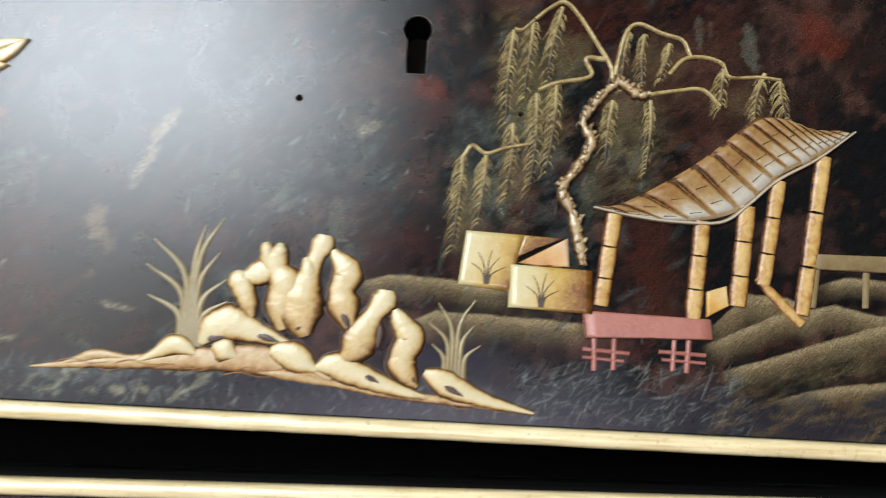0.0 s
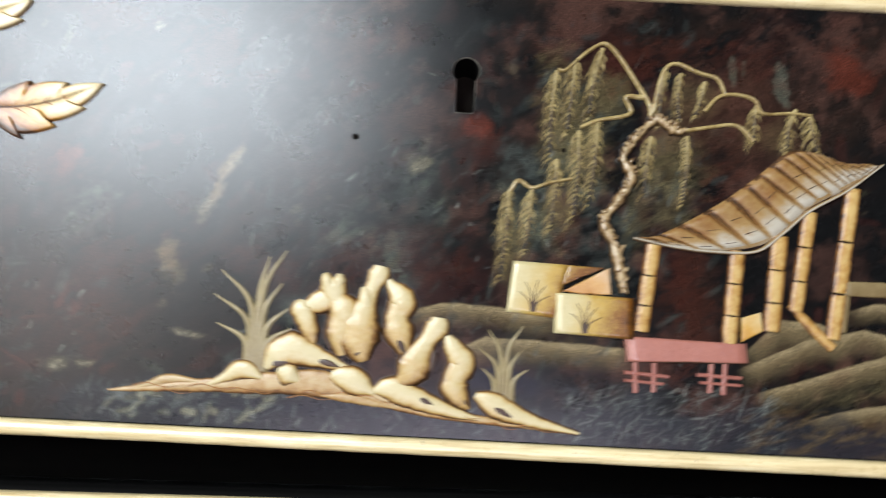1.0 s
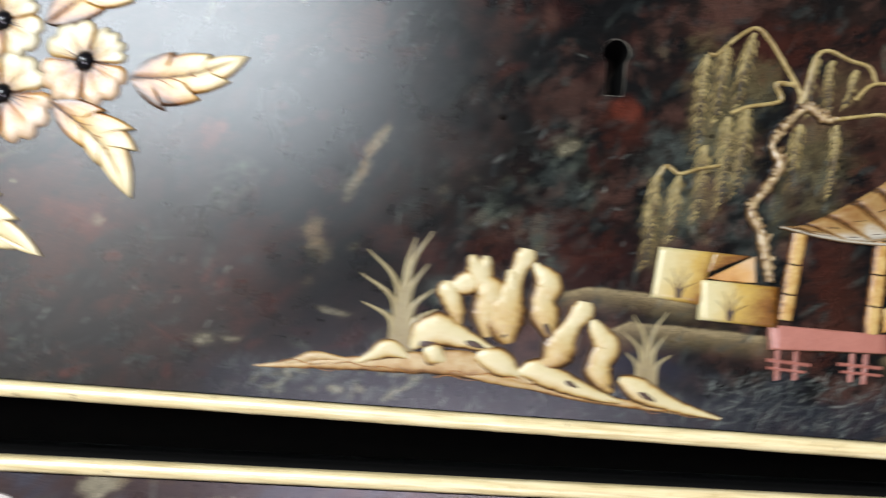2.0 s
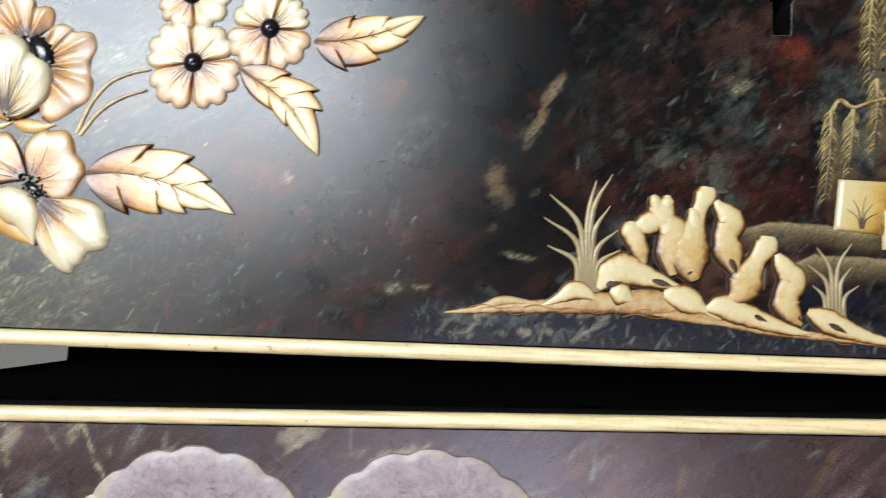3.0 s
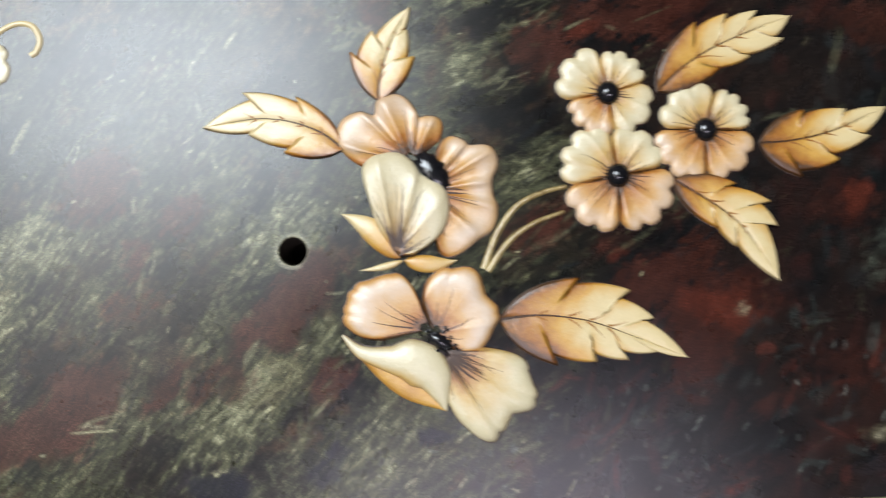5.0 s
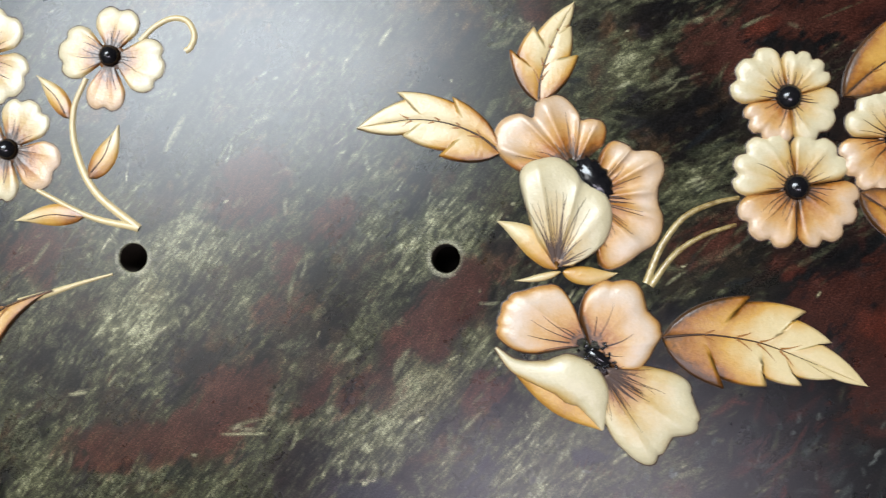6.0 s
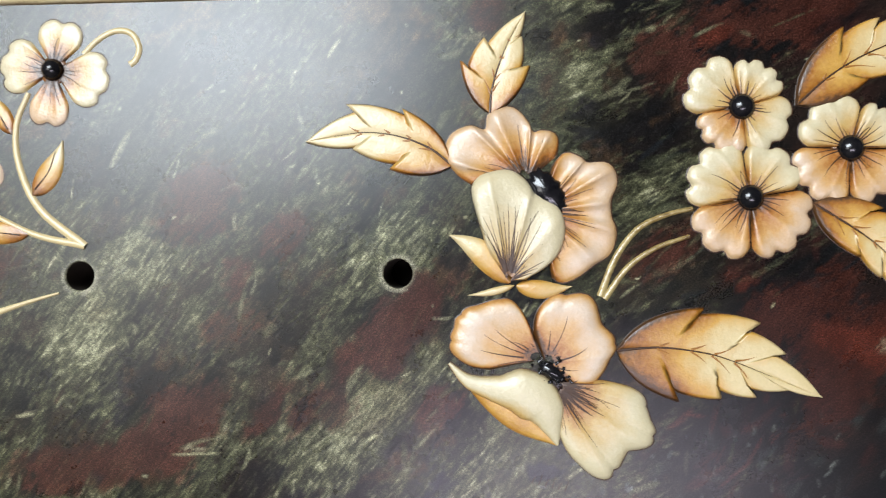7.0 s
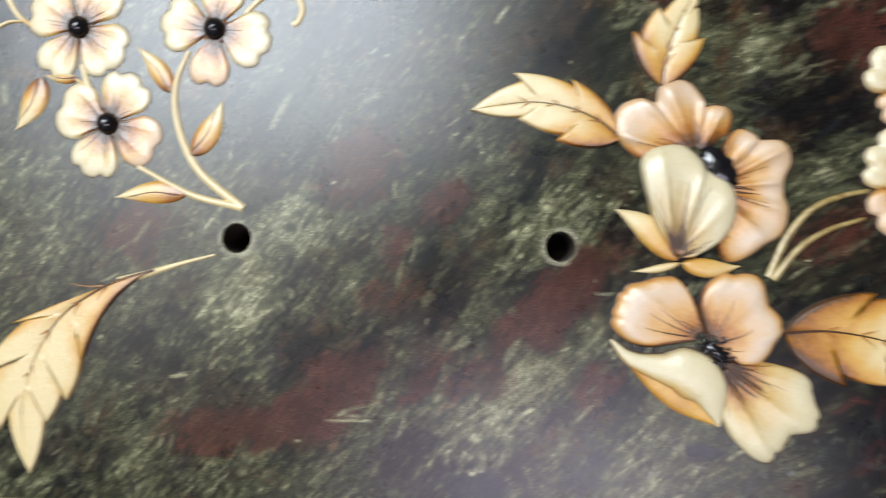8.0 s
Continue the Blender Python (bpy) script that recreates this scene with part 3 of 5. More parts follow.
def dragged(x, z, turn, long, thin, seed, octaves=3):
    """Noise drawn out along a slant, as a brush leaves it; about -1 to 1."""
    c, s = math.cos(radians(turn)), math.sin(radians(turn))
    u, v = x * c + z * s, -x * s + z * c
    rs = np.random.RandomState(seed)
    out, amp, scale = np.zeros_like(x), 1.0, thin
    for _ in range(octaves):
        table = rs.uniform(-1, 1, (1024, 1024)).astype(np.float32)
        p, q = (u * (thin / long) / scale + 4000.0) % 1023, (v / scale + 4000.0) % 1023
        i, j = p.astype(int), q.astype(int)
        f, g = p - i, q - j
        f, g = f * f * (3 - 2 * f), g * g * (3 - 2 * g)
        out += amp * ((table[i, j] * (1 - f) + table[i + 1, j] * f) * (1 - g) + (table[i, j + 1] * (1 - f) + table[i + 1, j + 1] * f) * g)
        amp, scale = amp * 0.6, scale / 2.0
    return out / 1.6


class Canvas:
    """The painted ground, worked up in layers and brush strokes on a fine raster; colours are those of the dry paint."""

    def __init__(self, x0, x1, z0, z1, step):
        self.x0, self.z0, self.step = x0, z0, step
        self.xs, self.zs = np.arange(x0, x1 + step, step), np.arange(z0, z1 + step, step)
        self.x, self.z = np.meshgrid(self.xs, self.zs)
        self.rgb = np.zeros((*self.x.shape, 3), np.float32)
        self.grain = fractal(self.x, self.z, 1.3, 43, 3)

    def lay(self, cover, colour):
        """A layer of one colour, or of an array of colours, where cover is over 0."""
        a = np.clip(cover, 0, 1)[..., None].astype(np.float32)
        self.rgb += (np.asarray(colour, np.float32) - self.rgb) * a

    def stroke(self, rnd, px, pz, turn, long, half, colour, force, dry=0.5, bend=0.0):
        """One stroke of a bristle brush, running dry towards its end."""
        reach = long + half
        i0, i1 = max(0, int((px - reach - self.x0) / self.step)), int((px + reach - self.x0) / self.step) + 1
        j0, j1 = max(0, int((pz - reach - self.z0) / self.step)), int((pz + reach - self.z0) / self.step) + 1
        x, z = self.x[j0:j1, i0:i1] - px, self.z[j0:j1, i0:i1] - pz
        if x.size == 0:
            return
        c, s = math.cos(radians(turn)), math.sin(radians(turn))
        u, v = (x * c + z * s) / long, -x * s + z * c
        v = (v + bend * u * u * half) / (half * (0.30 + 0.70 * np.sqrt(np.clip(1 - u * u, 0, 1))))
        hairs = np.interp(v, np.linspace(-1, 1, max(4, int(half * 5))), [rnd.random() for _ in range(max(4, int(half * 5)))])
        wet = np.clip((hairs + 0.45 + 0.55 * self.grain[j0:j1, i0:i1] - dry * (0.75 + 0.55 * u)) * 1.8, 0, 1)
        shape = np.clip((1 - u * u) * 1.5, 0, 1) * np.clip((1 - np.abs(v)) * 1.6, 0, 1)
        a = (wet * shape * force)[..., None].astype(np.float32)
        part = self.rgb[j0:j1, i0:i1]
        part += (np.asarray(colour, np.float32) - part) * a

    def strokes(self, seed, count, lo, hi, slant, long, half, colours, force, dry=(0.3, 0.8), spread=12, where=None):
        rnd = random.Random(seed)
        for _ in range(count):
            px, pz = rnd.uniform(lo[0], hi[0]), rnd.uniform(lo[1], hi[1])
            colour = rnd.choice(colours)
            tint = rnd.uniform(0.75, 1.25)
            row = (slant(px, pz) + rnd.gauss(0, spread), rnd.uniform(*long), rnd.uniform(*half), [c * tint for c in colour], rnd.uniform(*force), rnd.uniform(*dry), rnd.uniform(-0.7, 0.7))
            if where is not None:
                j, i = int((pz - self.z0) / self.step), int((px - self.x0) / self.step)
                if rnd.random() > where[min(j, where.shape[0] - 1), min(i, where.shape[1] - 1)]:
                    continue
            self.stroke(rnd, px, pz, *row)

    def at(self, x, z):
        i = np.clip(np.round((x - self.x0) / self.step).astype(int), 0, len(self.xs) - 1)
        j = np.clip(np.round((z - self.z0) / self.step).astype(int), 0, len(self.zs) - 1)
        return self.rgb[j, i].copy()


SAGE = [(0.108, 0.108, 0.058), (0.15, 0.15, 0.084), (0.070, 0.076, 0.040), (0.205, 0.20, 0.115)]
PALE = [(0.30, 0.285, 0.165), (0.38, 0.355, 0.215), (0.24, 0.235, 0.145)]
SOOT = [(0.006, 0.006, 0.006), (0.010, 0.012, 0.013), (0.014, 0.010, 0.008)]
WINE = [(0.060, 0.016, 0.012), (0.046, 0.013, 0.010), (0.082, 0.022, 0.015)]
TEAL = [(0.030, 0.038, 0.034), (0.045, 0.054, 0.046), (0.022, 0.028, 0.027)]
MIST = [(0.14, 0.155, 0.135), (0.20, 0.21, 0.18), (0.10, 0.115, 0.105)]
TAN = [(0.16, 0.105, 0.042), (0.12, 0.075, 0.028)]


def sweep_upper(x, z):
    """The slant of the painter's arm over the upper drawer, in degrees."""
    if x < 30:
        return 53
    if x < 130:
        return 22 if z > 10 else 40
    return 58 if z > -44 else 25


def bigger(rows, k):
    return [(px, pz, rx * k, rz * k, turn, force) for px, pz, rx, rz, turn, force in rows]


def paint_upper():
    c = Canvas(-150.0, 408.0, -64.4, 65.8, 0.36)
    x, z = c.x, c.z
    ax = x + 3.4 * fractal(x, z, 8, 91, 4) + 0.9 * dragged(x, z, 50, 5, 0.9, 93, 2)      # ragged outlines for the patches
    az = z + 3.0 * fractal(x, z, 7, 92, 4) + 0.9 * dragged(x, z, 50, 5, 0.9, 94, 2)
    wob, broad, haze = fractal(x, z, 11, 5), fractal(x, z, 40, 7, 3), fractal(x, z, 26, 23, 3)
    curl = x + 2.2 * fractal(x, z, 22, 33, 2)
    sweep = np.clip((x - 15) / 40, 0, 1)
    big = dragged(curl, z, 52, 15, 4.6, 201) * (1 - sweep) + dragged(curl, z, 36, 14, 5.0, 202) * sweep
    mid = dragged(curl, z, 54, 6.5, 1.5, 203) * (1 - sweep) + dragged(curl, z, 34, 6, 1.7, 204) * sweep
    mid = 0.55 * mid + 0.55 * fractal(x, z, 2.6, 38, 3)
    hair = dragged(curl, z, 50, 2.4, 0.5, 205, 2) * (1 - sweep) + dragged(curl, z, 30, 2.6, 0.55, 206, 2) * sweep
    dots = fractal(x, z, 1.1, 37, 2)
    dark = spots(ax, az, DARK_A, wob)
    dark = np.maximum(dark, spots(ax, az, DARK_B, wob))
    reds = np.maximum(spots(ax, az, bigger(RED_A, 1.22), wob), np.maximum(spots(ax, az, bigger(RED_B, 1.2), wob), spots(ax, az, bigger(RED_C, 1.2), wob)))
    left = np.clip((84 - x) / 50, 0, 1)                  # sage scumble, thick round the knob holes
    right = np.clip((x - 95) / 40, 0, 1)                 # softer, darker dabs
    # the black ground, with brown and blue-black clouds
    c.lay(np.ones_like(x), SOOT[0])
    c.lay(soft_step(broad + 0.6 * big, -0.2, 0.6) * (1 - 0.7 * dark), (0.015, 0.010, 0.008))
    c.lay(0.75 * left * soft_step(haze + 0.5 * big, -0.5, 0.5) * (1 - dark), (0.036, 0.037, 0.022))
    c.lay(0.5 * left * soft_step(fractal(x, z, 14, 66, 3) + 0.2 * mid, 0.15, 0.6), (0.026, 0.022, 0.026))
    c.lay(0.5 * left * soft_step(fractal(x, z, 13, 35, 4) + 0.4 * mid, 0.1, 0.6), (0.050, 0.034, 0.019))
    c.lay(0.55 * left * soft_step(fractal(x, z, 9, 39, 4) + 0.3 * mid, 0.25, 0.6), (0.078, 0.044, 0.022))
    # wine red, dull and broad, then the marked patches
    c.lay(0.62 * soft_step(0.45 * reds + 0.55 * haze + 0.25 * big, 0.08, 0.55) * (1 - 0.8 * dark), (0.026, 0.0085, 0.007))
    # teal and grey veil between the flowers and the willow
    veil = np.clip((x - 188) / 30, 0, 1) * np.clip((318 - x) / 30, 0, 1) * np.clip((46 - z) / 30, 0, 1)
    green_at = spots(ax, az, GREEN_A, wob)
    c.lay(0.85 * veil * soft_step(0.7 * fractal(x, z, 15, 53, 4) + 0.45 * mid + 0.5 * green_at, 0.02, 0.75) * (1 - 0.75 * dark), (0.050, 0.060, 0.052))
    c.lay(0.85 * right * soft_step(green_at + 0.30 * mid + 0.2 * wob, 0.36, 0.85), (0.060, 0.068, 0.050))
    # warm brown clouds round the willow
    c.lay(0.75 * np.clip((x - 195) / 40, 0, 1) * soft_step(fractal(x, z, 13, 72, 4) + 0.3 * mid, -0.1, 0.55) * (1 - 0.6 * dark), (0.062, 0.030, 0.022))
    # sage green, dry-brushed on the slant
    dens = 0.45 * left + 0.80 * green_at * (1 - 0.55 * right) + 0.26 * haze + 0.20 * left * fractal(x, z, 13, 65, 3) - 0.20 * right
    dens = dens * (1 - 0.92 * dark) - 0.34 * np.clip((z - 10) / 22, 0, 1) * np.clip((30 - x) / 25, 0, 1) - 0.28 * soft_step(reds, 0.40, 0.60)
    fine = 1 - 0.6 * right
    flow = dens + 0.30 * big + 0.28 * mid + fine * (0.34 * hair + 0.24 * dots)
    c.lay(0.85 * soft_step(flow, 0.18, 0.62), (0.046, 0.047, 0.026))
    c.lay(0.80 * soft_step(flow + 0.12 * hair, 0.48, 0.95), (0.105, 0.104, 0.055))
    c.lay(0.70 * soft_step(flow + 0.25 * hair + 0.1 * dots, 0.80, 1.35), (0.265, 0.258, 0.155))
    # brown and olive washes behind the willow and over the ground
    c.lay(0.55 * soft_step(spots(ax, az, OLIVE, wob) + 0.25 * mid + 0.15 * hair, 0.15, 1.0), (0.125, 0.100, 0.046))
    c.lay(0.60 * soft_step(spots(ax, az, [(335, 30, 26, 18, 0, 0.9), (322, -22, 12, 18, 0, 0.6)], wob) + 0.2 * mid, 0.2, 1.0), (0.050, 0.022, 0.014))
    for crest, depth in HILLS:
        hx, hz = zip(*crest)
        under = np.interp(x, hx, smooth_line(crest, len(crest))[:, 1]) + 0.5 * wob + 0.25 * mid - z
        ends = soft_step(x + 2 * wob, hx[0] - 1, hx[0] + 7) * (1 - soft_step(x + 2 * wob, hx[-1] - 6, hx[-1] + 1))
        c.lay(0.90 * ends * soft_step(under, -0.3, 0.5) * np.clip(1.2 - under / depth, 0, 1) ** 1.4, (0.165, 0.122, 0.060))
        c.lay(0.75 * ends * soft_step(under, -0.2, 0.5) * np.clip(1 - under / 2.6, 0, 1), (0.245, 0.190, 0.105))
    # strokes that can be told apart
    lush = np.clip(dens * 1.5 - 0.05, 0.03, 1)
    c.strokes(301, 1000, (-150, -64), (100, 64), sweep_upper, (1.0, 4.5), (0.3, 1.3), SAGE, (0.2, 0.6), spread=30, where=lush)
    c.strokes(302, 520, (-150, -64), (110, 64), sweep_upper, (1.5, 6), (0.3, 1.3), SOOT, (0.30, 0.8), spread=16)
    c.strokes(303, 330, (-150, -64), (90, 62), sweep_upper, (0.6, 3.2), (0.2, 0.6), PALE, (0.3, 0.8), spread=24, where=lush)
    c.strokes(304, 380, (192, -50), (330, 60), sweep_upper, (1.5, 5), (0.4, 1.8), TEAL, (0.15, 0.5), spread=24, where=np.clip(1 - dark, 0, 1))
    c.strokes(305, 130, (110, -50), (405, 64), sweep_upper, (2, 6), (1.2, 3.5), WINE, (0.06, 0.22), dry=(0.0, 0.4), spread=26)
    c.strokes(306, 240, (195, -46), (320, 42), sweep_upper, (0.8, 3.0), (0.3, 0.8), MIST, (0.10, 0.45), spread=26, where=np.clip(0.25 + green_at, 0, 1))
    c.strokes(307, 120, (60, 0), (150, 64), sweep_upper, (3, 10), (0.6, 2.0), SAGE[:3], (0.2, 0.5), where=np.clip(lush * 1.3, 0, 1))
    c.strokes(315, 230, (35, -62), (160, -18), sweep_upper, (1.5, 6), (0.5, 2.0), TEAL + SOOT + WINE, (0.2, 0.55), spread=35)
    c.strokes(316, 330, (95, -22), (215, 64), sweep_upper, (1.5, 6), (1.2, 3.5), WINE[1:2] + SOOT + TEAL[2:], (0.06, 0.26), dry=(0.0, 0.4), spread=35)
    c.strokes(317, 70, (30, -62), (150, -25), lambda px, pz: 75, (0.4, 1.8), (0.25, 0.7), MIST, (0.15, 0.5), spread=30)
    # soot rubbed back over the scumble
    c.lay(0.50 * left * soft_step(fractal(x, z, 6.5, 71, 4) + 0.35 * mid + 0.25 * big, 0.22, 0.62), (0.011, 0.012, 0.011))
    # the red patches, flat, with ragged ends along the sweep
    edge = reds + 0.26 * mid + 0.24 * hair + 0.16 * big + 0.18 * dots
    shade = (0.80 + 0.35 * fractal(x, z, 5, 61, 3))[..., None] * np.array([0.070, 0.0255, 0.0175])
    glow = (0.85 + 0.4 * fractal(x, z, 4, 62, 3))[..., None] * np.array([0.092, 0.022, 0.013])
    ruddy = np.clip((x - 60) / 40, 0, 1)[..., None]
    c.lay((0.78 - 0.15 * right) * soft_step(edge, 0.36 - 0.08 * right, 0.74 + 0.12 * right) * (1 - 0.6 * dark), shade * (1 - ruddy) + (shade * 0.75 + glow * 0.25) * ruddy * 0.62)
    c.lay(0.7 * soft_step(spots(ax, az, HOT, wob) + 0.2 * mid, 0.30, 0.95), glow)
    c.strokes(308, 420, (-150, -64), (95, 62), sweep_upper, (1.5, 7), (0.25, 0.9), SAGE + SOOT, (0.2, 0.6), dry=(0.5, 1.0), spread=18, where=np.clip(soft_step(reds, 0.3, 0.6) * 0.8, 0, 1))
    c.rgb *= np.exp((0.62 - 0.34 * soft_step(reds, 0.35, 0.6)) * (0.30 + 0.70 * left) * (fractal(x, z, 0.8, 63, 2) + 0.5 * hair))[..., None].astype(np.float32)
    # water along the lower edge, and its bright ripples
    low = np.clip((-48 - z) / 9 + 0.5 * wob, 0, 1) * np.clip((x - 120) / 40, 0, 1)
    blue = np.maximum(low, spots(ax, az, BLUE_A, wob))
    c.lay(0.80 * soft_step(blue + 0.25 * haze + 0.2 * mid, 0.30, 0.95), (0.019, 0.020, 0.024))
    c.lay(0.75 * soft_step(spots(ax, az, NAVY, wob) + 0.15 * mid, 0.3, 0.7), (0.009, 0.010, 0.018))
    c.strokes(318, 80, (30, 28), (68, 62), lambda px, pz: 10 if px < 45 else 34, (1.5, 5), (0.3, 1.0), SAGE, (0.12, 0.40), spread=22, where=np.clip(1.2 - 1.3 * dark, 0, 1))
    c.strokes(309, 260, (150, -63), (292, -52), lambda px, pz: 84, (0.6, 2.6), (0.2, 0.7), MIST, (0.06, 0.42), spread=35)
    c.strokes(314, 60, (155, -62), (205, -54), lambda px, pz: 30, (1.0, 4.0), (0.5, 1.6), MIST + PALE, (0.10, 0.34), dry=(0.0, 0.5), spread=35)
    c.strokes(310, 380, (286, -63), (350, -47), lambda px, pz: 40, (1.0, 3.6), (0.15, 0.5), MIST, (0.06, 0.42), spread=26)
    c.strokes(311, 60, (340, -64), (405, -52), lambda px, pz: 18, (3, 8), (0.6, 1.8), TAN, (0.08, 0.22), spread=12)
    # cream dabs and flecks
    pale = np.maximum(spots(0.6 * ax + 0.4 * x, 0.6 * az + 0.4 * z, CREAM_A, wob), spots(0.6 * ax + 0.4 * x, 0.6 * az + 0.4 * z, CREAM_B, wob))
    c.lay((0.85 - 0.2 * right) * soft_step(pale + 0.25 * mid + 0.2 * hair + 0.16 * dots, 0.34 - 0.1 * right, 0.95 + 0.25 * right), np.where((x > 120)[..., None], (0.125, 0.105, 0.062), (0.26, 0.235, 0.145)))
    c.lay((0.8 - 0.4 * right) * soft_step(pale + 0.2 * hair + 0.2 * dots, 0.75, 1.25), (0.40, 0.37, 0.25))
    c.lay(0.6 * soft_step(spots(ax, az, [(186, 7, 3, 12, -30, 1), (175, -16, 5, 8, 0, 0.8)], wob), 0.4, 1.0) * soft_step(pale, 0.2, 0.6), (0.15, 0.10, 0.05))
    c.strokes(313, 45, (-150, -62), (120, 62), sweep_upper, (0.3, 1.0), (0.2, 0.45), PALE, (0.3, 0.9), dry=(0.1, 0.3), spread=40)
    for px, pz, turn, long, half, force in ((-47.8, -42.0, 2, 6.5, 0.45, 0.8), (-18.9, -53.1, 0, 0.8, 0.75, 1.0), (-66.2, 30.0, 62, 5.5, 1.1, 0.5), (-89.0, -33.0, 8, 2.6, 0.6, 0.7)):
        c.stroke(random.Random(int(px * 10)), px, pz, turn, long, half, PALE[0], force, dry=0.25)
    return c


def paint_lower():
    c = Canvas(-60.0, 330.0, -130.0, -91.5, 0.6)
    x, z = c.x, c.z
    wob, broad = fractal(x, z, 10, 15), fractal(x, z, 30, 17, 3)
    drawn = dragged(x, z, 40, 14, 2.2, 221)
    c.lay(np.ones_like(x), (0.042, 0.027, 0.025))
    c.lay(soft_step(broad + 0.5 * drawn, -0.1, 0.6), (0.085, 0.050, 0.050))
    c.lay(0.7 * soft_step(fractal(x, z, 24, 19, 3) + 0.3 * drawn, 0.0, 0.5), (0.046, 0.048, 0.062))
    c.lay(0.8 * soft_step(spots(x, z, CREAM_LOW, wob) + 0.4 * drawn, 0.35, 0.8), (0.24, 0.21, 0.14))
    c.strokes(321, 150, (-60, -128), (330, -92), lambda px, pz: 55, (2, 8), (0.5, 1.8), MIST + TAN, (0.15, 0.5), spread=24)
    c.strokes(322, 40, (-40, -112), (70, -92), lambda px, pz: 112, (3, 9), (0.5, 1.3), PALE, (0.3, 0.8), spread=12)
    return c


def round_hole(radius):
    return lambda a: radius


def key_hole(a):
    """A round head with a slot below that widens a little; the origin lies in the neck."""
    ux, uz = math.cos(a), math.sin(a)
    far = 0.0
    b, c = 3.4 * uz, 3.4**2 - 3.9**2            # the head, 3.4 mm up
    far = max(far, b + math.sqrt(max(0, b * b - c)))
    half = 2.75 - 0.5 * max(0, -uz - 0.93) / 0.07
    t = min(half / abs(ux) if abs(ux) > 1e-6 else 99, 9.0 / abs(uz) if uz < -1e-6 else (3.4 / uz if uz > 1e-6 else 99))
    return max(far, t)


def painted_face(name, z0, z1, paint, holes, parent, label, fine=(-150.0, 408.0), tilt=0.0, step=0.36):
    """A painted board front: a fine sheet in view, coarse to its ends, with holes cut through."""
    xs = np.concatenate([[X0], np.arange(fine[0], fine[1] + 0.01, step), [520.0, X1]])
    zs = np.linspace(z0, z1, int(round((z1 - z0) / step)) + 1)
    gx, gz = np.meshgrid(xs, zs)
    cols = len(xs)
    px, pz, ph = gx.ravel(), gz.ravel(), np.zeros(gx.size)
    keep = np.ones((len(zs) - 1, cols - 1), bool)
    verts_x, verts_z, verts_h = [px], [pz], [ph]
    count, extra, walls, lined, on_rim = gx.size, [], [], [], []
    for hx, hz, reach, outline in holes:
        i0, i1 = np.searchsorted(xs, hx - reach), np.searchsorted(xs, hx + reach)
        j0, j1 = np.searchsorted(zs, hz - reach), np.searchsorted(zs, hz + reach)
        keep[j0:j1, i0:i1] = False
        loop = [j0 * cols + i for i in range(i0, i1)] + [j * cols + i1 for j in range(j0, j1)]
        loop += [j1 * cols + i for i in range(i1, i0, -1)] + [j * cols + i0 for j in range(j1, j0, -1)]
        ang = [math.atan2(pz[k] - hz, px[k] - hx) for k in loop]
        rings = [loop]
        out = np.array([math.hypot(px[k] - hx, pz[k] - hz) for k in loop])
        for grow, h in ((4.0, 0.0), (3.0, 0.0), (2.0, 0.0), (0.9, 0.0), (0.25, 0.0), (0.0, -0.35)):
            r = np.array([outline(a) + min(grow, 0.9) for a in ang])
            r = r + (out - r) * max(0.0, grow - 1) / 4
            verts_x.append(hx + r * np.cos(ang)), verts_z.append(hz + r * np.sin(ang)), verts_h.append(np.full(len(ang), h))
            rings.append(list(range(count, count + len(ang))))
            count += len(ang)
        for a, b in zip(rings, rings[1:]):
            on_rim += [outline is key_hole and b is rings[-1]] * len(a)
            extra += [(a[k], a[(k + 1) % len(a)], b[(k + 1) % len(a)], b[k]) for k in range(len(a))]
        verts_x.append(hx + r * np.cos(ang)), verts_z.append(hz + r * np.sin(ang)), verts_h.append(np.full(len(ang), -17.5))
        deep = list(range(count, count + len(ang)))
        count += len(ang)
        walls += [(rings[-1][k], rings[-1][(k + 1) % len(deep)], deep[(k + 1) % len(deep)], deep[k]) for k in range(len(deep))]
        lined += [3 if outline is key_hole else 1] * len(deep)
    vx, vz, vh = (np.concatenate(v) for v in (verts_x, verts_z, verts_h))
    jj, ii = np.nonzero(keep)
    a = jj * cols + ii
    faces = np.stack([a, a + 1, a + cols + 1, a + cols], 1).tolist() + extra + walls
    me = bpy.data.meshes.new(name)
    co = np.stack([vx * MM, -vh * MM, (vz + tilt * vx) * MM], 1)
    me.from_pydata(co.tolist(), [], faces)
    me.materials.append(LACQUER), me.materials.append(HOLE), me.materials.append(KEY_RIM), me.materials.append(PITCH)
    idx = np.zeros(len(faces), np.int32)
    if walls:
        idx[-len(walls) :] = lined
        idx[-len(walls) - len(extra) : -len(walls)] = np.where(on_rim, 2, 0)
    me.polygons.foreach_set("material_index", idx)
    rgb = paint().at(vx, vz)
    for hx, hz, reach, outline in holes:      # chipped pale rim where the hole was drilled
        if reach < 3 or outline is key_hole:
            continue
        near = np.hypot(vx - hx, vz - hz) < reach + 1
        d = np.hypot(vx - hx, vz - hz)[near] + 0.9 * fractal(vx[near], vz[near], 3.6, 41, 3) + 0.25
        rim = np.array([outline(a) for a in np.arctan2(vz - hz, vx - hx)[near]])
        chip = np.where(d < rim + 0.4, 0.75, np.where(d < rim + 1.2, 0.35, 0))[:, None]
        rgb[near] += (np.array([0.34, 0.32, 0.22], np.float32) - rgb[near]) * chip.astype(np.float32)
    data = np.concatenate([rgb, np.ones((len(rgb), 1), np.float32)], 1)
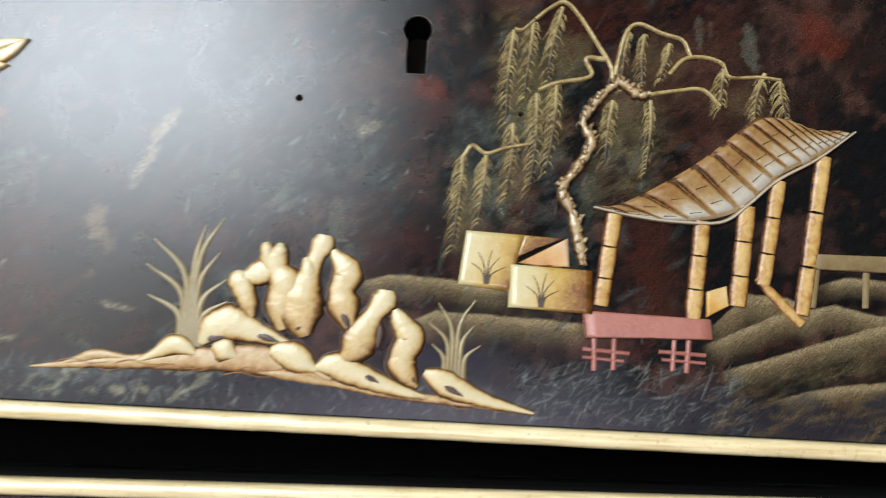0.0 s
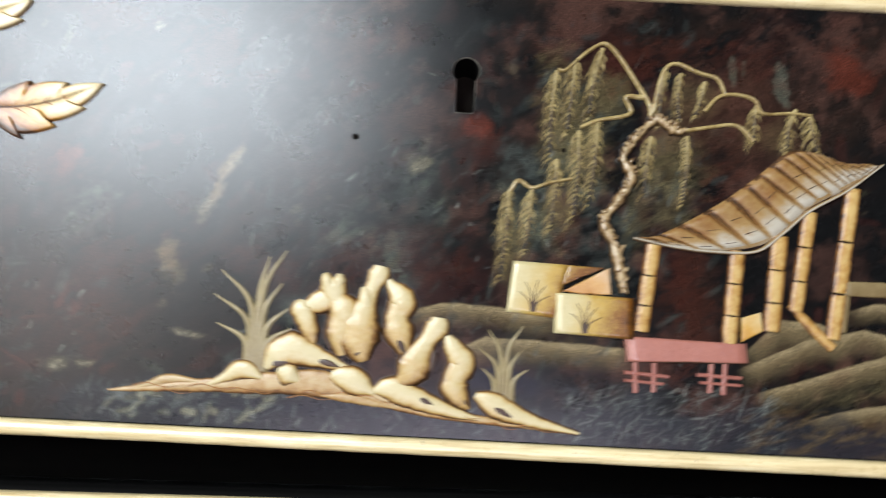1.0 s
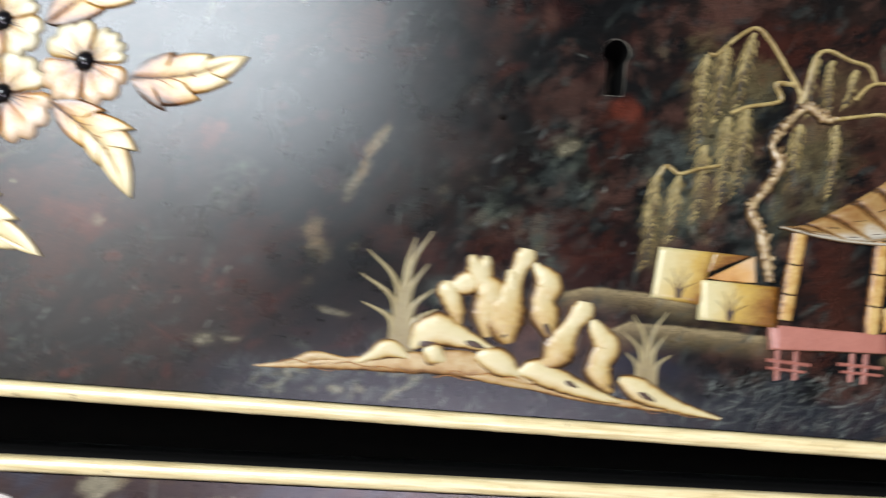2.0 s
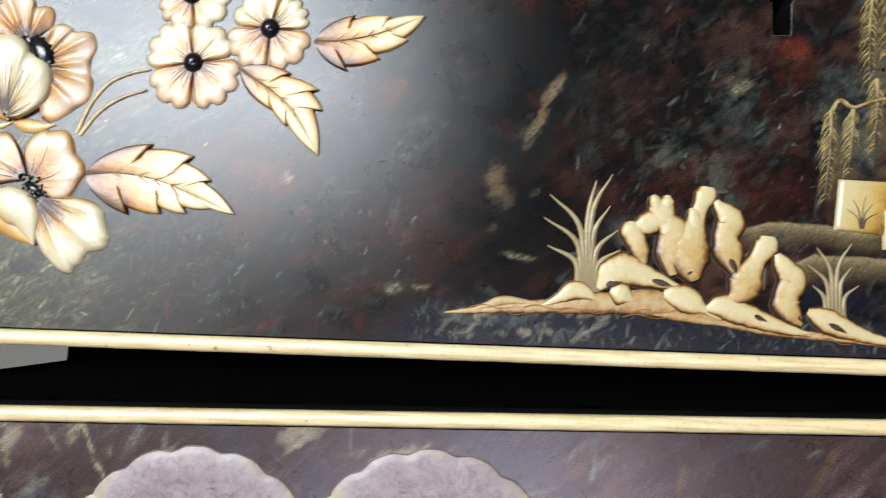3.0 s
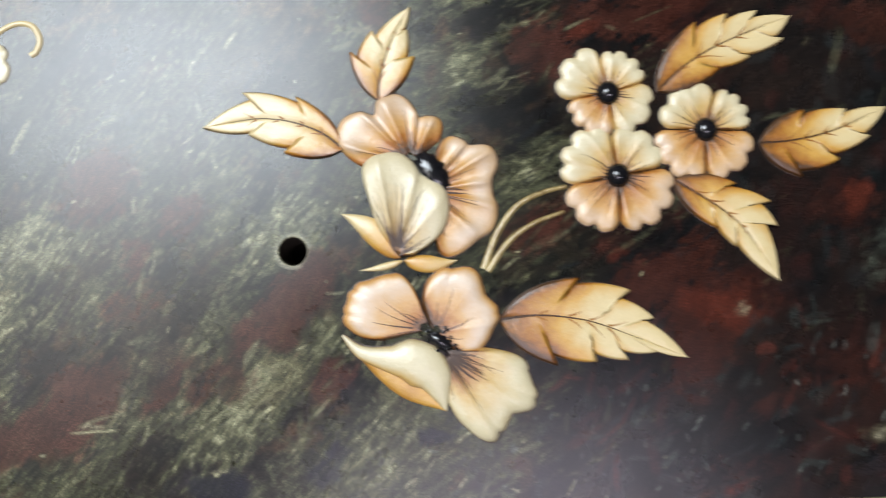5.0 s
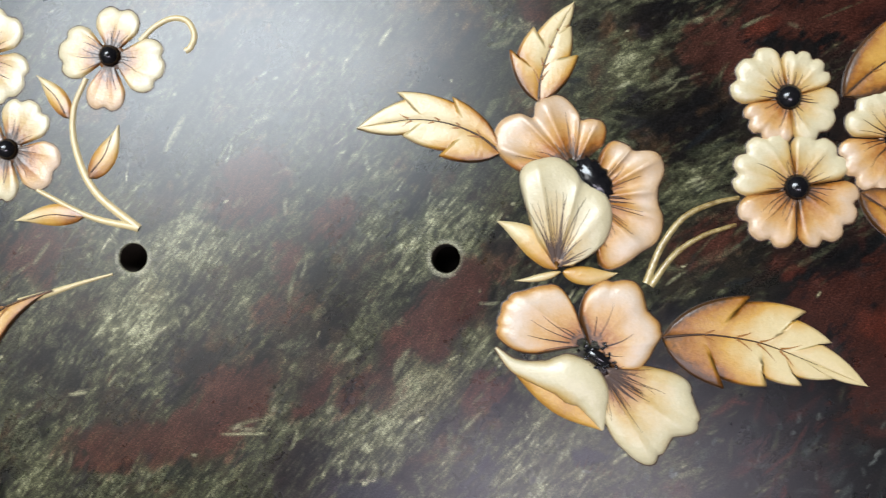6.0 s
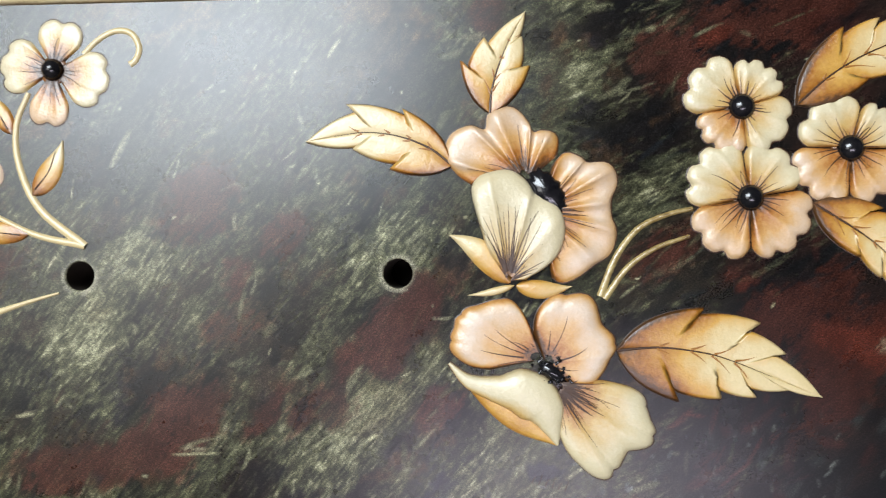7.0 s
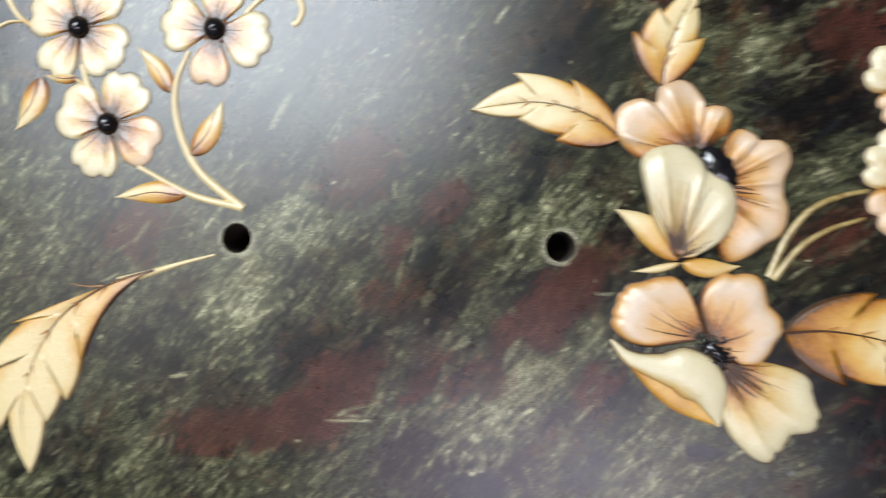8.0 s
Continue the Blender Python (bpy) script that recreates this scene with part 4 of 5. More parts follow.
    me.attributes.new("paint", "FLOAT_COLOR", "POINT").data.foreach_set("color", data.ravel())
    ob = new(name, me)
    ob.parent = parent
    tagged(ob, label)
    return ob


def bead(name, z0, z1, parent, tilt=0.0, proud=1.6, back=1.4):
    """A gilded rounded edge moulding along the whole drawer."""
    shape = Shape()
    prof = [(-back, z0), (0.2, z0), (proud * 0.75, z0 + 0.18 * (z1 - z0)), (proud, z0 + 0.45 * (z1 - z0)), (proud * 0.85, z0 + 0.78 * (z1 - z0)), (0.5, z1 - 0.15), (0.02, z1), (-back, z1)]
    pts, tones = [], []
    rnd = random.Random(7)
    for x in np.linspace(X0, X1, 180):
        w = rnd.uniform(-0.07, 0.07)
        pts.append([(x, z + tilt * x + (w if 0 < k < 7 else 0), h) for k, (h, z) in enumerate(prof)])
        tones.append([0] * len(prof))
    shape.grid(pts, tones)
    ob = shape.make(name, GOLD, parent)
    return ob


def front_board(z0, z1, parent, tilt=0.0):
    """The dark board behind a painted face."""
    shape = Shape()
    prof = [(-1.3, z0), (-1.3, z1), (-17.4, z1), (-17.4, z0), (-1.3, z0)]
    shape.grid([[(x, z + tilt * x, h) for h, z in prof] for x in (X0, X1)], [[0] * 5] * 2)
    # near-black colour carries the gap's shade on the board's top
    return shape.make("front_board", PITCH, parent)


def thing(name, label, category, at=(0, 0, 0)):
    ob = new(name)
    ob.location = at
    ob.empty_display_size = 0.02
    return tagged(ob, label, category)


HOLES = [(0.0, 0.0, 6.0, round_hole(3.45)), (-76.0, 0.0, 6.0, round_hole(3.45)), (255.2, 38.4, 12.0, key_hole),
         (223.9, 20.6, 2.0, round_hole(0.75)), (284.7, 19.6, 2.0, round_hole(0.6))]
drawer = thing("drawer", "dark lacquered drawer with carved stone flowers and landscape, knobs removed", "drawer")
tagged(drawer, group="drawers of the chest")
painted_face("painted_front", BOTTOM, TOP, paint_upper, HOLES, drawer, "mottled black, red and green lacquered front")
bead("bottom_bead", -69.0, BOTTOM - 0.5, drawer)
bead("top_bead", TOP + 0.4, 70.3, drawer)
mesh = box_object("drawer_box", (X0 * MM, 0.0176, -0.0640), (X1 * MM, 0.40, 0.070), WOOD, drawer)

for z0, z1 in ((-69.0, -64.6), (65.8, 70.3)):
    front_board(z0, z1, drawer)

# the lower drawer hangs a little out of square
TILT = 0.0215
lower = thing("drawer", "lower lacquered drawer with gilded edge, hanging slightly askew", "drawer")
tagged(lower, group="drawers of the chest")
painted_face("painted_front", -225.0, -92.2, paint_lower, [], lower, "mottled purple and green lacquered front with pale clouds", fine=(-60.0, 330.0), tilt=TILT, step=0.8)
bead("top_bead", -91.8, -87.4, lower, TILT)
front_board(-91.7, -87.45, lower, TILT)
bead("bottom_bead", -230.0, -225.0, lower, TILT)
mesh = box_object("drawer_box", (X0 * MM, 0.0270, -0.245), (X1 * MM, 0.40, -0.1105), WOOD, lower)

chest = thing("chest_of_drawers", "black lacquered chest carcass around its drawers", "chest")
# rail in the gap, its shade put into the near-black colour
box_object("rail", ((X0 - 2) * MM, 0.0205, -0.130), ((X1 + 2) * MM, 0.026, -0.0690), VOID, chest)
# added strip: its slanted cut shapes a reflected grey patch in the gap
strip = Shape()
outline = [(X0, -66.0), (40.0, -66.0), (40.0, -74.5), (-36.0, -87.2), (X0, -87.2)]
for back in (0.0, 2.4):          # leans back a little, so that it mirrors the assumed lower-left lamp
    n0 = len(strip.verts)
    strip.verts += [(px, pz, -16.2 - back + 0.07 * (-66.0 - pz)) for px, pz in outline]
    strip.faces.append(tuple(range(n0, n0 + 5)))
    strip.tone += [0] * 5
strip.faces += [(k, (k + 1) % 5, 5 + (k + 1) % 5, 5 + k) for k in range(5)]
mesh_object("gap_reflector", strip.verts, strip.faces, BLACK, chest, "added black reflector strip, cut on a slant for the grey patch in the gap", smooth=False)
box_object("rail", ((X0 - 2) * MM, 0.004, 0.0745), ((X1 + 2) * MM, 0.020, 0.110), BLACK, chest, 0.002)
box_object("top_board", ((X0 - 40) * MM, -0.012, 0.1105), ((X1 + 40) * MM, 0.44, 0.130), BLACK, chest, 0.004)
box_object("side_panel", ((X0 - 40) * MM, -0.001, -1.04), ((X0 - 4) * MM, 0.44, 0.110), BLACK, chest, 0.003)
box_object("side_panel", ((X1 + 4) * MM, -0.001, -1.04), ((X1 + 40) * MM, 0.44, 0.110), BLACK, chest, 0.003)
box_object("back_panel", ((X0 - 3) * MM, 0.41, -1.04), ((X1 + 3) * MM, 0.43, 0.110), WOOD, chest)
box_object("plinth", ((X0 - 3) * MM, 0.002, -1.05), ((X1 + 3) * MM, 0.40, -0.262), BLACK, chest, 0.003)

# ---------------------------------------------------------------- carved flowers and leaves on the upper drawer


def inlay_leaf(base, spine, tip, lobes, parent, high=1.1, label="", seed=1, deep=0.22, browning=0.0, bow=0.27):
    """A carved leaf in one piece: a notched outline either side of its rib, scorched at the base and in the notches."""
    rnd = random.Random(seed)
    count = 60
    rib = smooth_line([base, *spine, tip], count)
    near = lambda q: int(np.argmin(np.linalg.norm(rib - np.array(q, float), axis=1)))
    shape, contact_shade, marks, line = Shape(), Shape(), Shape(), Shape()
    for side in (1, -1):
        mine = []
        for q in lobes:
            k = min(count - 2, near(q))
            w = rib[k + 1] - rib[max(0, k - 1)]
            d = np.array(q, float) - rib[k]
            if (w[0] * d[1] - w[1] * d[0]) * side > 0:
                mine.append((k, np.array(q, float)))
        mine = [q for _, q in sorted(mine, key=lambda e: e[0])] + [np.array(tip, float)]
        edge, start, cuts = [], np.array(base, float), []
        for n_lobe, goal in enumerate(mine):
            last = n_lobe == len(mine) - 1
            way = goal - start
            span = np.linalg.norm(way)
            out = np.array([-way[1], way[0]]) / span * side
            ctrl = start + way * (0.40 if n_lobe == 0 else 0.5) + out * span * (bow if n_lobe == 0 and not last else 0.13)
            if bow == 0 and n_lobe == 0:      # runs out of the stem
                ctrl = rib[int(0.55 * near(goal))] + out * 1.2
            steps = 18 if n_lobe == 0 or last else 11
            for i in range(steps):
                f = i / (steps - 1)
                edge.append(((1 - f) ** 2 * start + 2 * f * (1 - f) * ctrl + f * f * goal, 0.0 if n_lobe == 0 else max(0, 1 - f / 0.5)))
            if not last:
                back = rib[max(0, near(goal) - 15)]
                inward = back - goal
                cuts.append(len(edge))
                start = goal + inward * deep * rnd.uniform(0.8, 1.25)
        reach = [max(0, near(e) - 7 * min(1, i / 12)) for i, (e, _) in enumerate(edge)]
        reach = np.maximum.accumulate(np.array(reach, float))
        reach = np.convolve(np.pad(reach, 3, mode="edge"), np.ones(7) / 7, "valid")
        reach[0], reach[-1] = 0, count - 1
        rows, tones, rims = [], [], []
        for i, (e, notch) in enumerate(edge):
            rk = reach[i]
            r = rib[int(rk)] + (rib[min(count - 1, int(rk) + 1)] - rib[int(rk)]) * (rk - int(rk))
            gap = np.linalg.norm(e - r)
            ease = min(0.6, 0.9 / (gap + 1e-6))
            far = rk / (count - 1)
            row, trow = [], []
            for w in (0, 0.06, 0.15, 0.3, 0.45, 0.6, 1 - ease, 1 - ease * 0.55, 1 - ease * 0.2, 1):
                w = min(w, 1.0)
                lift = math.sqrt(max(0, 1 - max(0, (w - 1 + ease) / ease) ** 2))
                h = high * lift * (0.70 + 0.30 * min(1, w / 0.22)) + 0.10 * math.sin(7 * far + 3 * w + seed) * lift
                row.append((*(r + (e - r) * w), h if w < 1 else 0.0))
                # the leaf's own offset adds tone all over, most near the base
                t = browning * (1 - 0.5 * far) + 0.75 * max(0, 1 - far * 1.7) ** 1.2 + 0.46 * notch * w**0.7 * (1 - 0.35 * w) - 0.10 * far * w + 0.14 * w**6 + 0.55 * max(0, 1 - 1.3 * far) * w**3
                trow.append(t + 0.20 * max(0, 1 - w / 0.2) * (1 - 0.6 * far) - 0.05)
            rows.append(row), tones.append(trow)
            d = (e - r) / (gap + 1e-6) if gap > 0.3 else (e - np.array(base if i < 5 else tip)) * 0
            # dark strip round the leaf, its contact shade drawn as colour
            rims.append([(*(r + (e - r) * max(0, 1 - 0.3 / (gap + 0.3))), 0.04), (*(e + d * 0.03), 0.06), (*(e + d * 0.19), 0.0)])
        shape.grid(rows, tones)
        contact_shade.grid(rims, [[1.0] * 3] * len(rims))
        # side veins, burnt in with a fine point
        for k in range(4):
            at = int(count * (0.24 + 0.15 * k + rnd.uniform(-0.02, 0.02)))
            w = rib[at + 1] - rib[at - 1]
            w = w / np.linalg.norm(w)
            out = np.array([-w[1], w[0]]) * side
            long = rnd.uniform(3.0, 6.0) * (1 - 0.07 * k) * min(1.0, math.dist(base, tip) / 46)
            a = rib[at] + out * 0.25
            ribbon(marks, [a, a + w * long * 0.62 + out * long * 0.30, a + w * long * 1.3 + out * long * 0.80], 0.62, 0.06, 1.0, (0.85, 0.08), lift=high * 0.93, n=10)
    leaf = shape.make("leaf", OCHRE, parent, label or "scorched ochre carved leaf")
    contact_shade.make("contact_shade", INK, leaf)
    ribbon(line, [rib[0], rib[14], rib[28], rib[40], rib[50]], 0.42, 0.12, 1.0, (1.5, 0.2), lift=high * 0.80, n=40)
    line.make("rib_line", INK, leaf)
    marks.make("vein_line", BURN, leaf)
    return leaf


def scallop(a0, a1, r, lobes=3, dip=0.10, droop=0.16):
    """An edge of (angle, radius) with rounded bays."""
    out = []
    n = lobes * 4
    for k in range(n + 1):
        q = k / n
        bay = dip * abs(math.sin(math.pi * q * lobes)) ** 0.5 - dip
        ends = 1 - droop * abs(2 * q - 1) ** 3
        out.append((a0 + (a1 - a0) * q, r * (1 + bay) * ends))
    return out


def small_flower(x, z, r, petals, parent, seed, bead_r=3.1):
    """A flower of separate petals (from, to, share of the radius, blush) round a jet bead."""
    flower = dome("flower", x, z, bead_r * 1.3, bead_r * 1.3, 0.7, OCHRE, parent, tone=0.95, label="carved cream flower with a black bead centre")
    for k, (a0, a1, f, blush) in enumerate(petals):
        petal((x, z), (scallop(a0 - 2, a1 + 2, r * f, 3 + (k + seed) % 2) if seed < 4 else scallop(a0, a1, r * f, 2 + (k + seed) % 2, 0.08, 0.28)), 1.45 if seed < 4 else 0.8, PINK if blush else CREAM, flower, inner=0.12, swell=0.2, folds=5, fold=0.11, tone=(0.95 if seed < 4 else 1.25, -0.05 if not blush else 0.10),
              rim=0.45 if seed < 4 else 0.2, lines=7, seed=seed * 10 + k, curve=0.95 if blush else 1.5 if seed < 4 else 1.1, line_span=(0.2, 0.6))
    dome("bead", x, z, bead_r, bead_r, 2.6, JET, flower, lift=0.3, ribs=0, label="black glossy bead")
    return flower


small_flower(79.3, 37.5, 12.9, [(18, 98, 0.90, 0), (102, 186, 1.06, 0), (190, 276, 0.88, 1), (-80, 14, 0.93, 0)], drawer, 1)
small_flower(80.9, 16.6, 14.6, [(12, 94, 0.92, 0), (100, 188, 1.04, 0), (192, 268, 1.03, 1), (-86, 6, 1.04, 1)], drawer, 2)
small_flower(103.5, 27.6, 13.4, [(2, 70, 0.93, 0), (76, 174, 0.95, 0), (180, 266, 1.04, 1), (-88, -4, 1.0, 1)], drawer, 3)
small_flower(-82.4, 49.3, 13.6, [(40, 118, 0.92, 0), (128, 216, 0.98, 0), (-128, -66, 1.0, 1), (-58, 28, 1.02, 0)], drawer, 4, 2.7)
small_flower(-107.8, 26.5, 13.4, [(20, 104, 1.0, 0), (112, 206, 1.0, 0), (-150, -72, 1.0, 0), (-66, 14, 1.02, 1)], drawer, 5, 2.7)
small_flower(-115.5, 49.4, 13.4, [(15, 100, 1.0, 0), (108, 196, 1.0, 0), (-158, -92, 1.02, 0), (-86, 8, 1.0, 0)], drawer, 6, 2.7)

# the nodding poppy
poppy = dome("poppy", 34.8, 18.6, 3.5, 6.0, 2.1, JET, drawer, lift=0.6, turn=35, ribs=11, label="large carved poppy with a ribbed black heart")
petal((30, 21), [(39, 9.0), (56, 12.9), (72, 12.6), (81, 11.8), (87, 14.0), (100, 17.8), (117, 18.4), (127, 15.6), (134, 18.6), (148, 20.8), (163, 19.5), (172, 16.5), (184, 12)], 1.9, PINK, poppy,
      inner=0.15, folds=11, fold=0.36, tone=(1.1, 0.0), rim=0.85, lines=30, seed=21, n=64, curve=1.25, line_span=(0.2, 0.62))
petal((33, 14), [(-80, 15.5), (-71, 17.4), (-46, 17.6), (-31, 19.0), (-14, 18.2), (-4, 16.6), (9, 16.8), (21, 19.3), (34, 19.6), (45, 16.0), (52, 15.9), (66, 14.9), (74, 11)], 1.9, PINK, poppy,
      inner=0.15, folds=13, fold=0.36, tone=(1.15, -0.02), rim=0.85, lines=40, seed=22, n=64, curve=1.25, line_span=(0.2, 0.62))
petal((25.7, -1.9), [(2, 4.0), (12, 5.6), (26, 12.4), (42, 17.9), (56, 20.8), (67, 21.2), (73, 21.4), (79, 23.6), (88, 25.8), (98, 25.9), (106, 25.2), (112, 22.5), (117, 14.3), (126, 6)], 2.9, CREAM, poppy,
      lift=0.9, inner=0.05, folds=9, fold=0.13, curve=1.7, tone=(0.95, -0.08), rim=0.45, lines=34, seed=23, n=64, line_span=(0.1, 0.66), label="pale cupped front petal")
calyx = Shape()
blade(calyx, (26.0, -2.4), (12.2, 8.8), 3.2, bend=-0.16, high=1.2, tone=(0.75, 0.0), power=0.7)
blade(calyx, (27.5, -3.0), (40.3, -3.3), 2.2, bend=-0.14, high=1.0, tone=(0.5, 0.2))
blade(calyx, (27.0, -3.0), (16.2, -5.2), 0.9, bend=0.08, high=0.7, tone=(0.3, 0.0))
calyx.make("sepal", OCHRE, poppy, "curling ochre sepals")

# the open poppy below it
poppy2 = dome("poppy", 35.6, -23.0, 3.6, 1.7, 1.7, JET, drawer, lift=0.3, turn=-35, ribs=13, label="open carved poppy with a folded petal")
petal((33, -20), [(106, 6), (112, 12.7), (121, 16.6), (138, 18.7), (146, 20.8), (153, 21.8), (160, 21.0), (167, 21.7), (175, 20.6), (186, 16.0), (192, 12)], 1.8, PINK, poppy2,
      inner=0.12, folds=5, fold=0.06, tone=(1.0, -0.05), rim=1.6, lines=7, seed=31, n=60, frill=4)
petal((34, -21), [(-42, 7), (-30, 10), (-16, 12.9), (2, 14.4), (12, 16.6), (20, 16.9), (34, 15.6), (44, 17.4), (57, 18.3), (70, 17.0), (80, 16.0), (98, 12.2), (112, 7.5)], 1.8, PINK, poppy2,
      inner=0.12, folds=6, fold=0.07, tone=(1.0, -0.05), rim=1.45, lines=9, seed=32, n=60, frill=5)
petal((35.5, -25.2), [(-88, 7.0), (-80, 15.0), (-70, 22.0), (-61, 25.2), (-54, 24.8), (-48, 23.6), (-41, 24.2), (-33, 26.3), (-27, 26.3), (-21, 23.6), (-13, 22.2), (-5, 18.6), (2, 11.5)], 2.0, CREAM, poppy2,
      inner=0.1, folds=7, fold=0.10, tone=(1.2, -0.08), rim=0.5, lines=44, seed=33, n=64, frill=6, line_span=(0.14, 0.62))
fold_shape, fold_contact = Shape(), Shape()
bulge(fold_shape, [(11.8, -20.8, 0.3), (16.3, -25.0, 1.6), (22.8, -26.9, 3.2), (28.8, -27.7, 5.5), (33.3, -30.9, 5.0), (35.2, -35.5, 2.5), (36.5, -39.6, 0.3)], 2.3, (0.30, -0.05), lift=0.6, low_tone=0.35, lumps=0.03, n=40, contact_shade=fold_contact)
folded = fold_shape.make("folded_petal", CREAM, poppy2, "pale petal folded over")
fold_contact.make("contact_shade", INK, folded)
under = Shape()
blade(under, (15.0, -24.6), (36.4, -39.8), 3.6, bend=0.03, high=0.9, tone=(0.55, 0.5), blunt=1.1, n=20)
under.make("petal_underside", OCHRE, poppy2)

inlay_leaf((21.8, 37.0), [(22.6, 44), (26, 53)], (30.3, 60.8), [(20.6, 55.0), (15.0, 49.6), (31.2, 48.0), (29.5, 55.0)], drawer, seed=41, browning=0.05)
inlay_leaf((13.0, 25.0), [(5, 30.5), (-7, 33.0)], (-21.4, 31.0), [(-11.9, 39.8), (1.3, 38.6), (-10.4, 29.2), (-1.7, 24.4)], drawer, seed=42, browning=0.0)
inlay_leaf((50.2, -18.0), [(60.4, -17.4), (70.6, -18.8), (79, -21.6)], (96.0, -28.8), [(70.2, -8.4), (82.8, -11.8), (88.4, -18.9), (88.6, -27.3), (81.5, -29.0), (73.6, -29.2), (64.1, -29.8)], drawer, seed=43, browning=0.20)
inlay_leaf((91.6, 37.6), [(101, 45.5), (112, 51)], (126.8, 56.4), [(102.4, 55.6), (110.5, 57.6), (118.5, 58.2), (124.8, 50.4), (116.0, 46.0), (108, 43.2)], drawer, seed=44, browning=0.22)
inlay_leaf((117.0, 23.9), [(127, 24.6), (138, 27.4)], (149.9, 32.5), [(128.8, 32.4), (139.6, 32.3), (145.2, 25.0), (137.0, 19.2), (127.5, 15.0)], drawer, seed=45, browning=0.22)
inlay_leaf((94.8, 15.2), [(102, 10.5), (111, 3.5)], (119.8, -10.6), [(110.6, 14.0), (119.2, 9.2), (120.4, 3.0), (105.2, 2.8), (109.8, -2.0)], drawer, seed=46, browning=0.24)
inlay_leaf((-95.5, -8.0), [(-103.9, -10.6), (-110.8, -14.4), (-119.1, -21.1), (-124.5, -30.7), (-127.2, -42.5)], (-124.6, -57.7), [(-130.8, -21.9), (-138.2, -35.1), (-132.8, -48.1), (-112.8, -30.6), (-116.1, -39.9), (-121.0, -45.4)], drawer, seed=47, browning=0.16, bow=0, label="long scorched ochre carved leaf")
for root, tip, half, bend in (((-92.5, 34.1), (-101, 44.8), 2.4, -0.1), ((-87.3, 19.4), (-80.1, 32.4), 2.9, -0.12), ((-88.4, 10), (-105.6, 9.0), 2.7, -0.1), ((-124.5, 37.5), (-130.6, 24.7), 3.2, 0.12), ((-115.5, 37.2), (-124, 38.0), 1.2, 0.1)):
    s = Shape()
    blade(s, root, tip, half, bend, 0.8, tone=(0.95, 0.05))
    leaflet = s.make("leaf", OCHRE, drawer, "small pale carved leaf")
    v = Shape()
    a, b = np.array(root), np.array(tip)
    ribbon(v, [a + (b - a) * 0.1, a + (b - a) * 0.45 + np.array([-(b - a)[1], (b - a)[0]]) * bend * 0.5, a + (b - a) * 0.8], 0.35, 0.2, 1.0, (1, 0.3), lift=0.78)
    v.make("vein_line", INK, leaflet)
for line, wide in (([(46.7, -5.7), (50.5, 3.4), (55.7, 9.9), (62.2, 13.0), (68, 14.3)], 1.35), ([(47.7, -6.3), (53.0, 0.8), (59.5, 5.3), (67.2, 8.0)], 1.25),
                   ([(-74.6, 7.0), (-85.8, 16.1), (-90.9, 26.7), (-91.6, 36.1), (-88.6, 44.0)], 1.7), ([(-74.6, 7.2), (-87.0, 10.0), (-100.3, 16.5)], 1.5),
                   ([(-134.2, 57.5), (-131.0, 52.4), (-126.4, 49.1)], 1.3), ([(-137.0, 48.7), (-133.3, 50.6), (-129.8, 50.8)], 0.9), ([(-122.3, 37.5), (-117.0, 37.6), (-111.6, 33.3)], 1.0), ([(-112.6, 34.0), (-114.8, 40.5)], 1.6), ([(-75.1, 53.1), (-71.7, 56.4), (-67.5, 58.5), (-63.6, 57.9), (-61.6, 54.5), (-62.4, 51.5), (-63.8, 50.4)], 1.5),
                   ([(-80.9, -4.0), (-89.1, -6.3), (-96.9, -8.8), (-104.4, -11.0)], 1.5)):
    s = Shape()
    ribbon(s, line, wide, 0.6, 0.0, (0.9, 1.1) if wide == 1.5 and line[0][1] > 40 else (0.4, 1.4) if line[0][1] < 0 and line[0][0] < 0 else (1.25, 0.75), tip_tone=0.3 if wide < 1.45 else 0.1)
    s.make("stem", STRAW if line[0][0] > 0 else OCHRE, drawer, "thin pale carved stem")

stamens = Shape()
rnd = random.Random(5)
for k in range(26):
    a, r = rnd.uniform(0, 2 * math.pi), rnd.uniform(0.4, 1.0)
    p = np.array([35.4 + 5.6 * r * math.cos(a) * 0.9, -22.4 + 3.0 * r * math.sin(a) - 0.55 * r * math.cos(a) * 3])
    q = p + np.array([rnd.uniform(-1, 1), rnd.uniform(-1, 1)]) * 0.8
    ribbon(stamens, [p, (p + q) / 2, q], 0.8, 0.8, 1.0, (1, 0.8), n=4, lift=1.2)
stamens.make("stamen", JET, poppy2, "dark scattered stamens")

# ---------------------------------------------------------------- the carved landscape on the upper drawer


def slab(shape, corners, high, tones=(0, 0, 0, 0), edge=0.35, n=10, lift=0.0):
    """A flat carved plate with four corners and eased edges, tone by corner."""
    c = np.array(corners, float)
    pts, trs = [], []
    for i in range(n + 3):
        u = min(1, max(0, (i - 1) / n))
        row, tr = [], []
        for j in range(n + 3):
            v = min(1, max(0, (j - 1) / n))
            p = (c[0] * (1 - u) + c[1] * u) * (1 - v) + (c[3] * (1 - u) + c[2] * u) * v
            rim = i in (0, n + 2) or j in (0, n + 2)
            mid = c.mean(0)
            if not rim:
                d = mid - p
                near = 1 if i in (1, n + 1) or j in (1, n + 1) else 0
                p = p + d / (np.linalg.norm(d) + 1e-9) * edge * near
            row.append((*p, 0.0 if rim else lift + high))
            tr.append((tones[0] * (1 - u) + tones[1] * u) * (1 - v) + (tones[3] * (1 - u) + tones[2] * u) * v)
        pts.append(row), trs.append(tr)
    shape.grid(pts, trs)


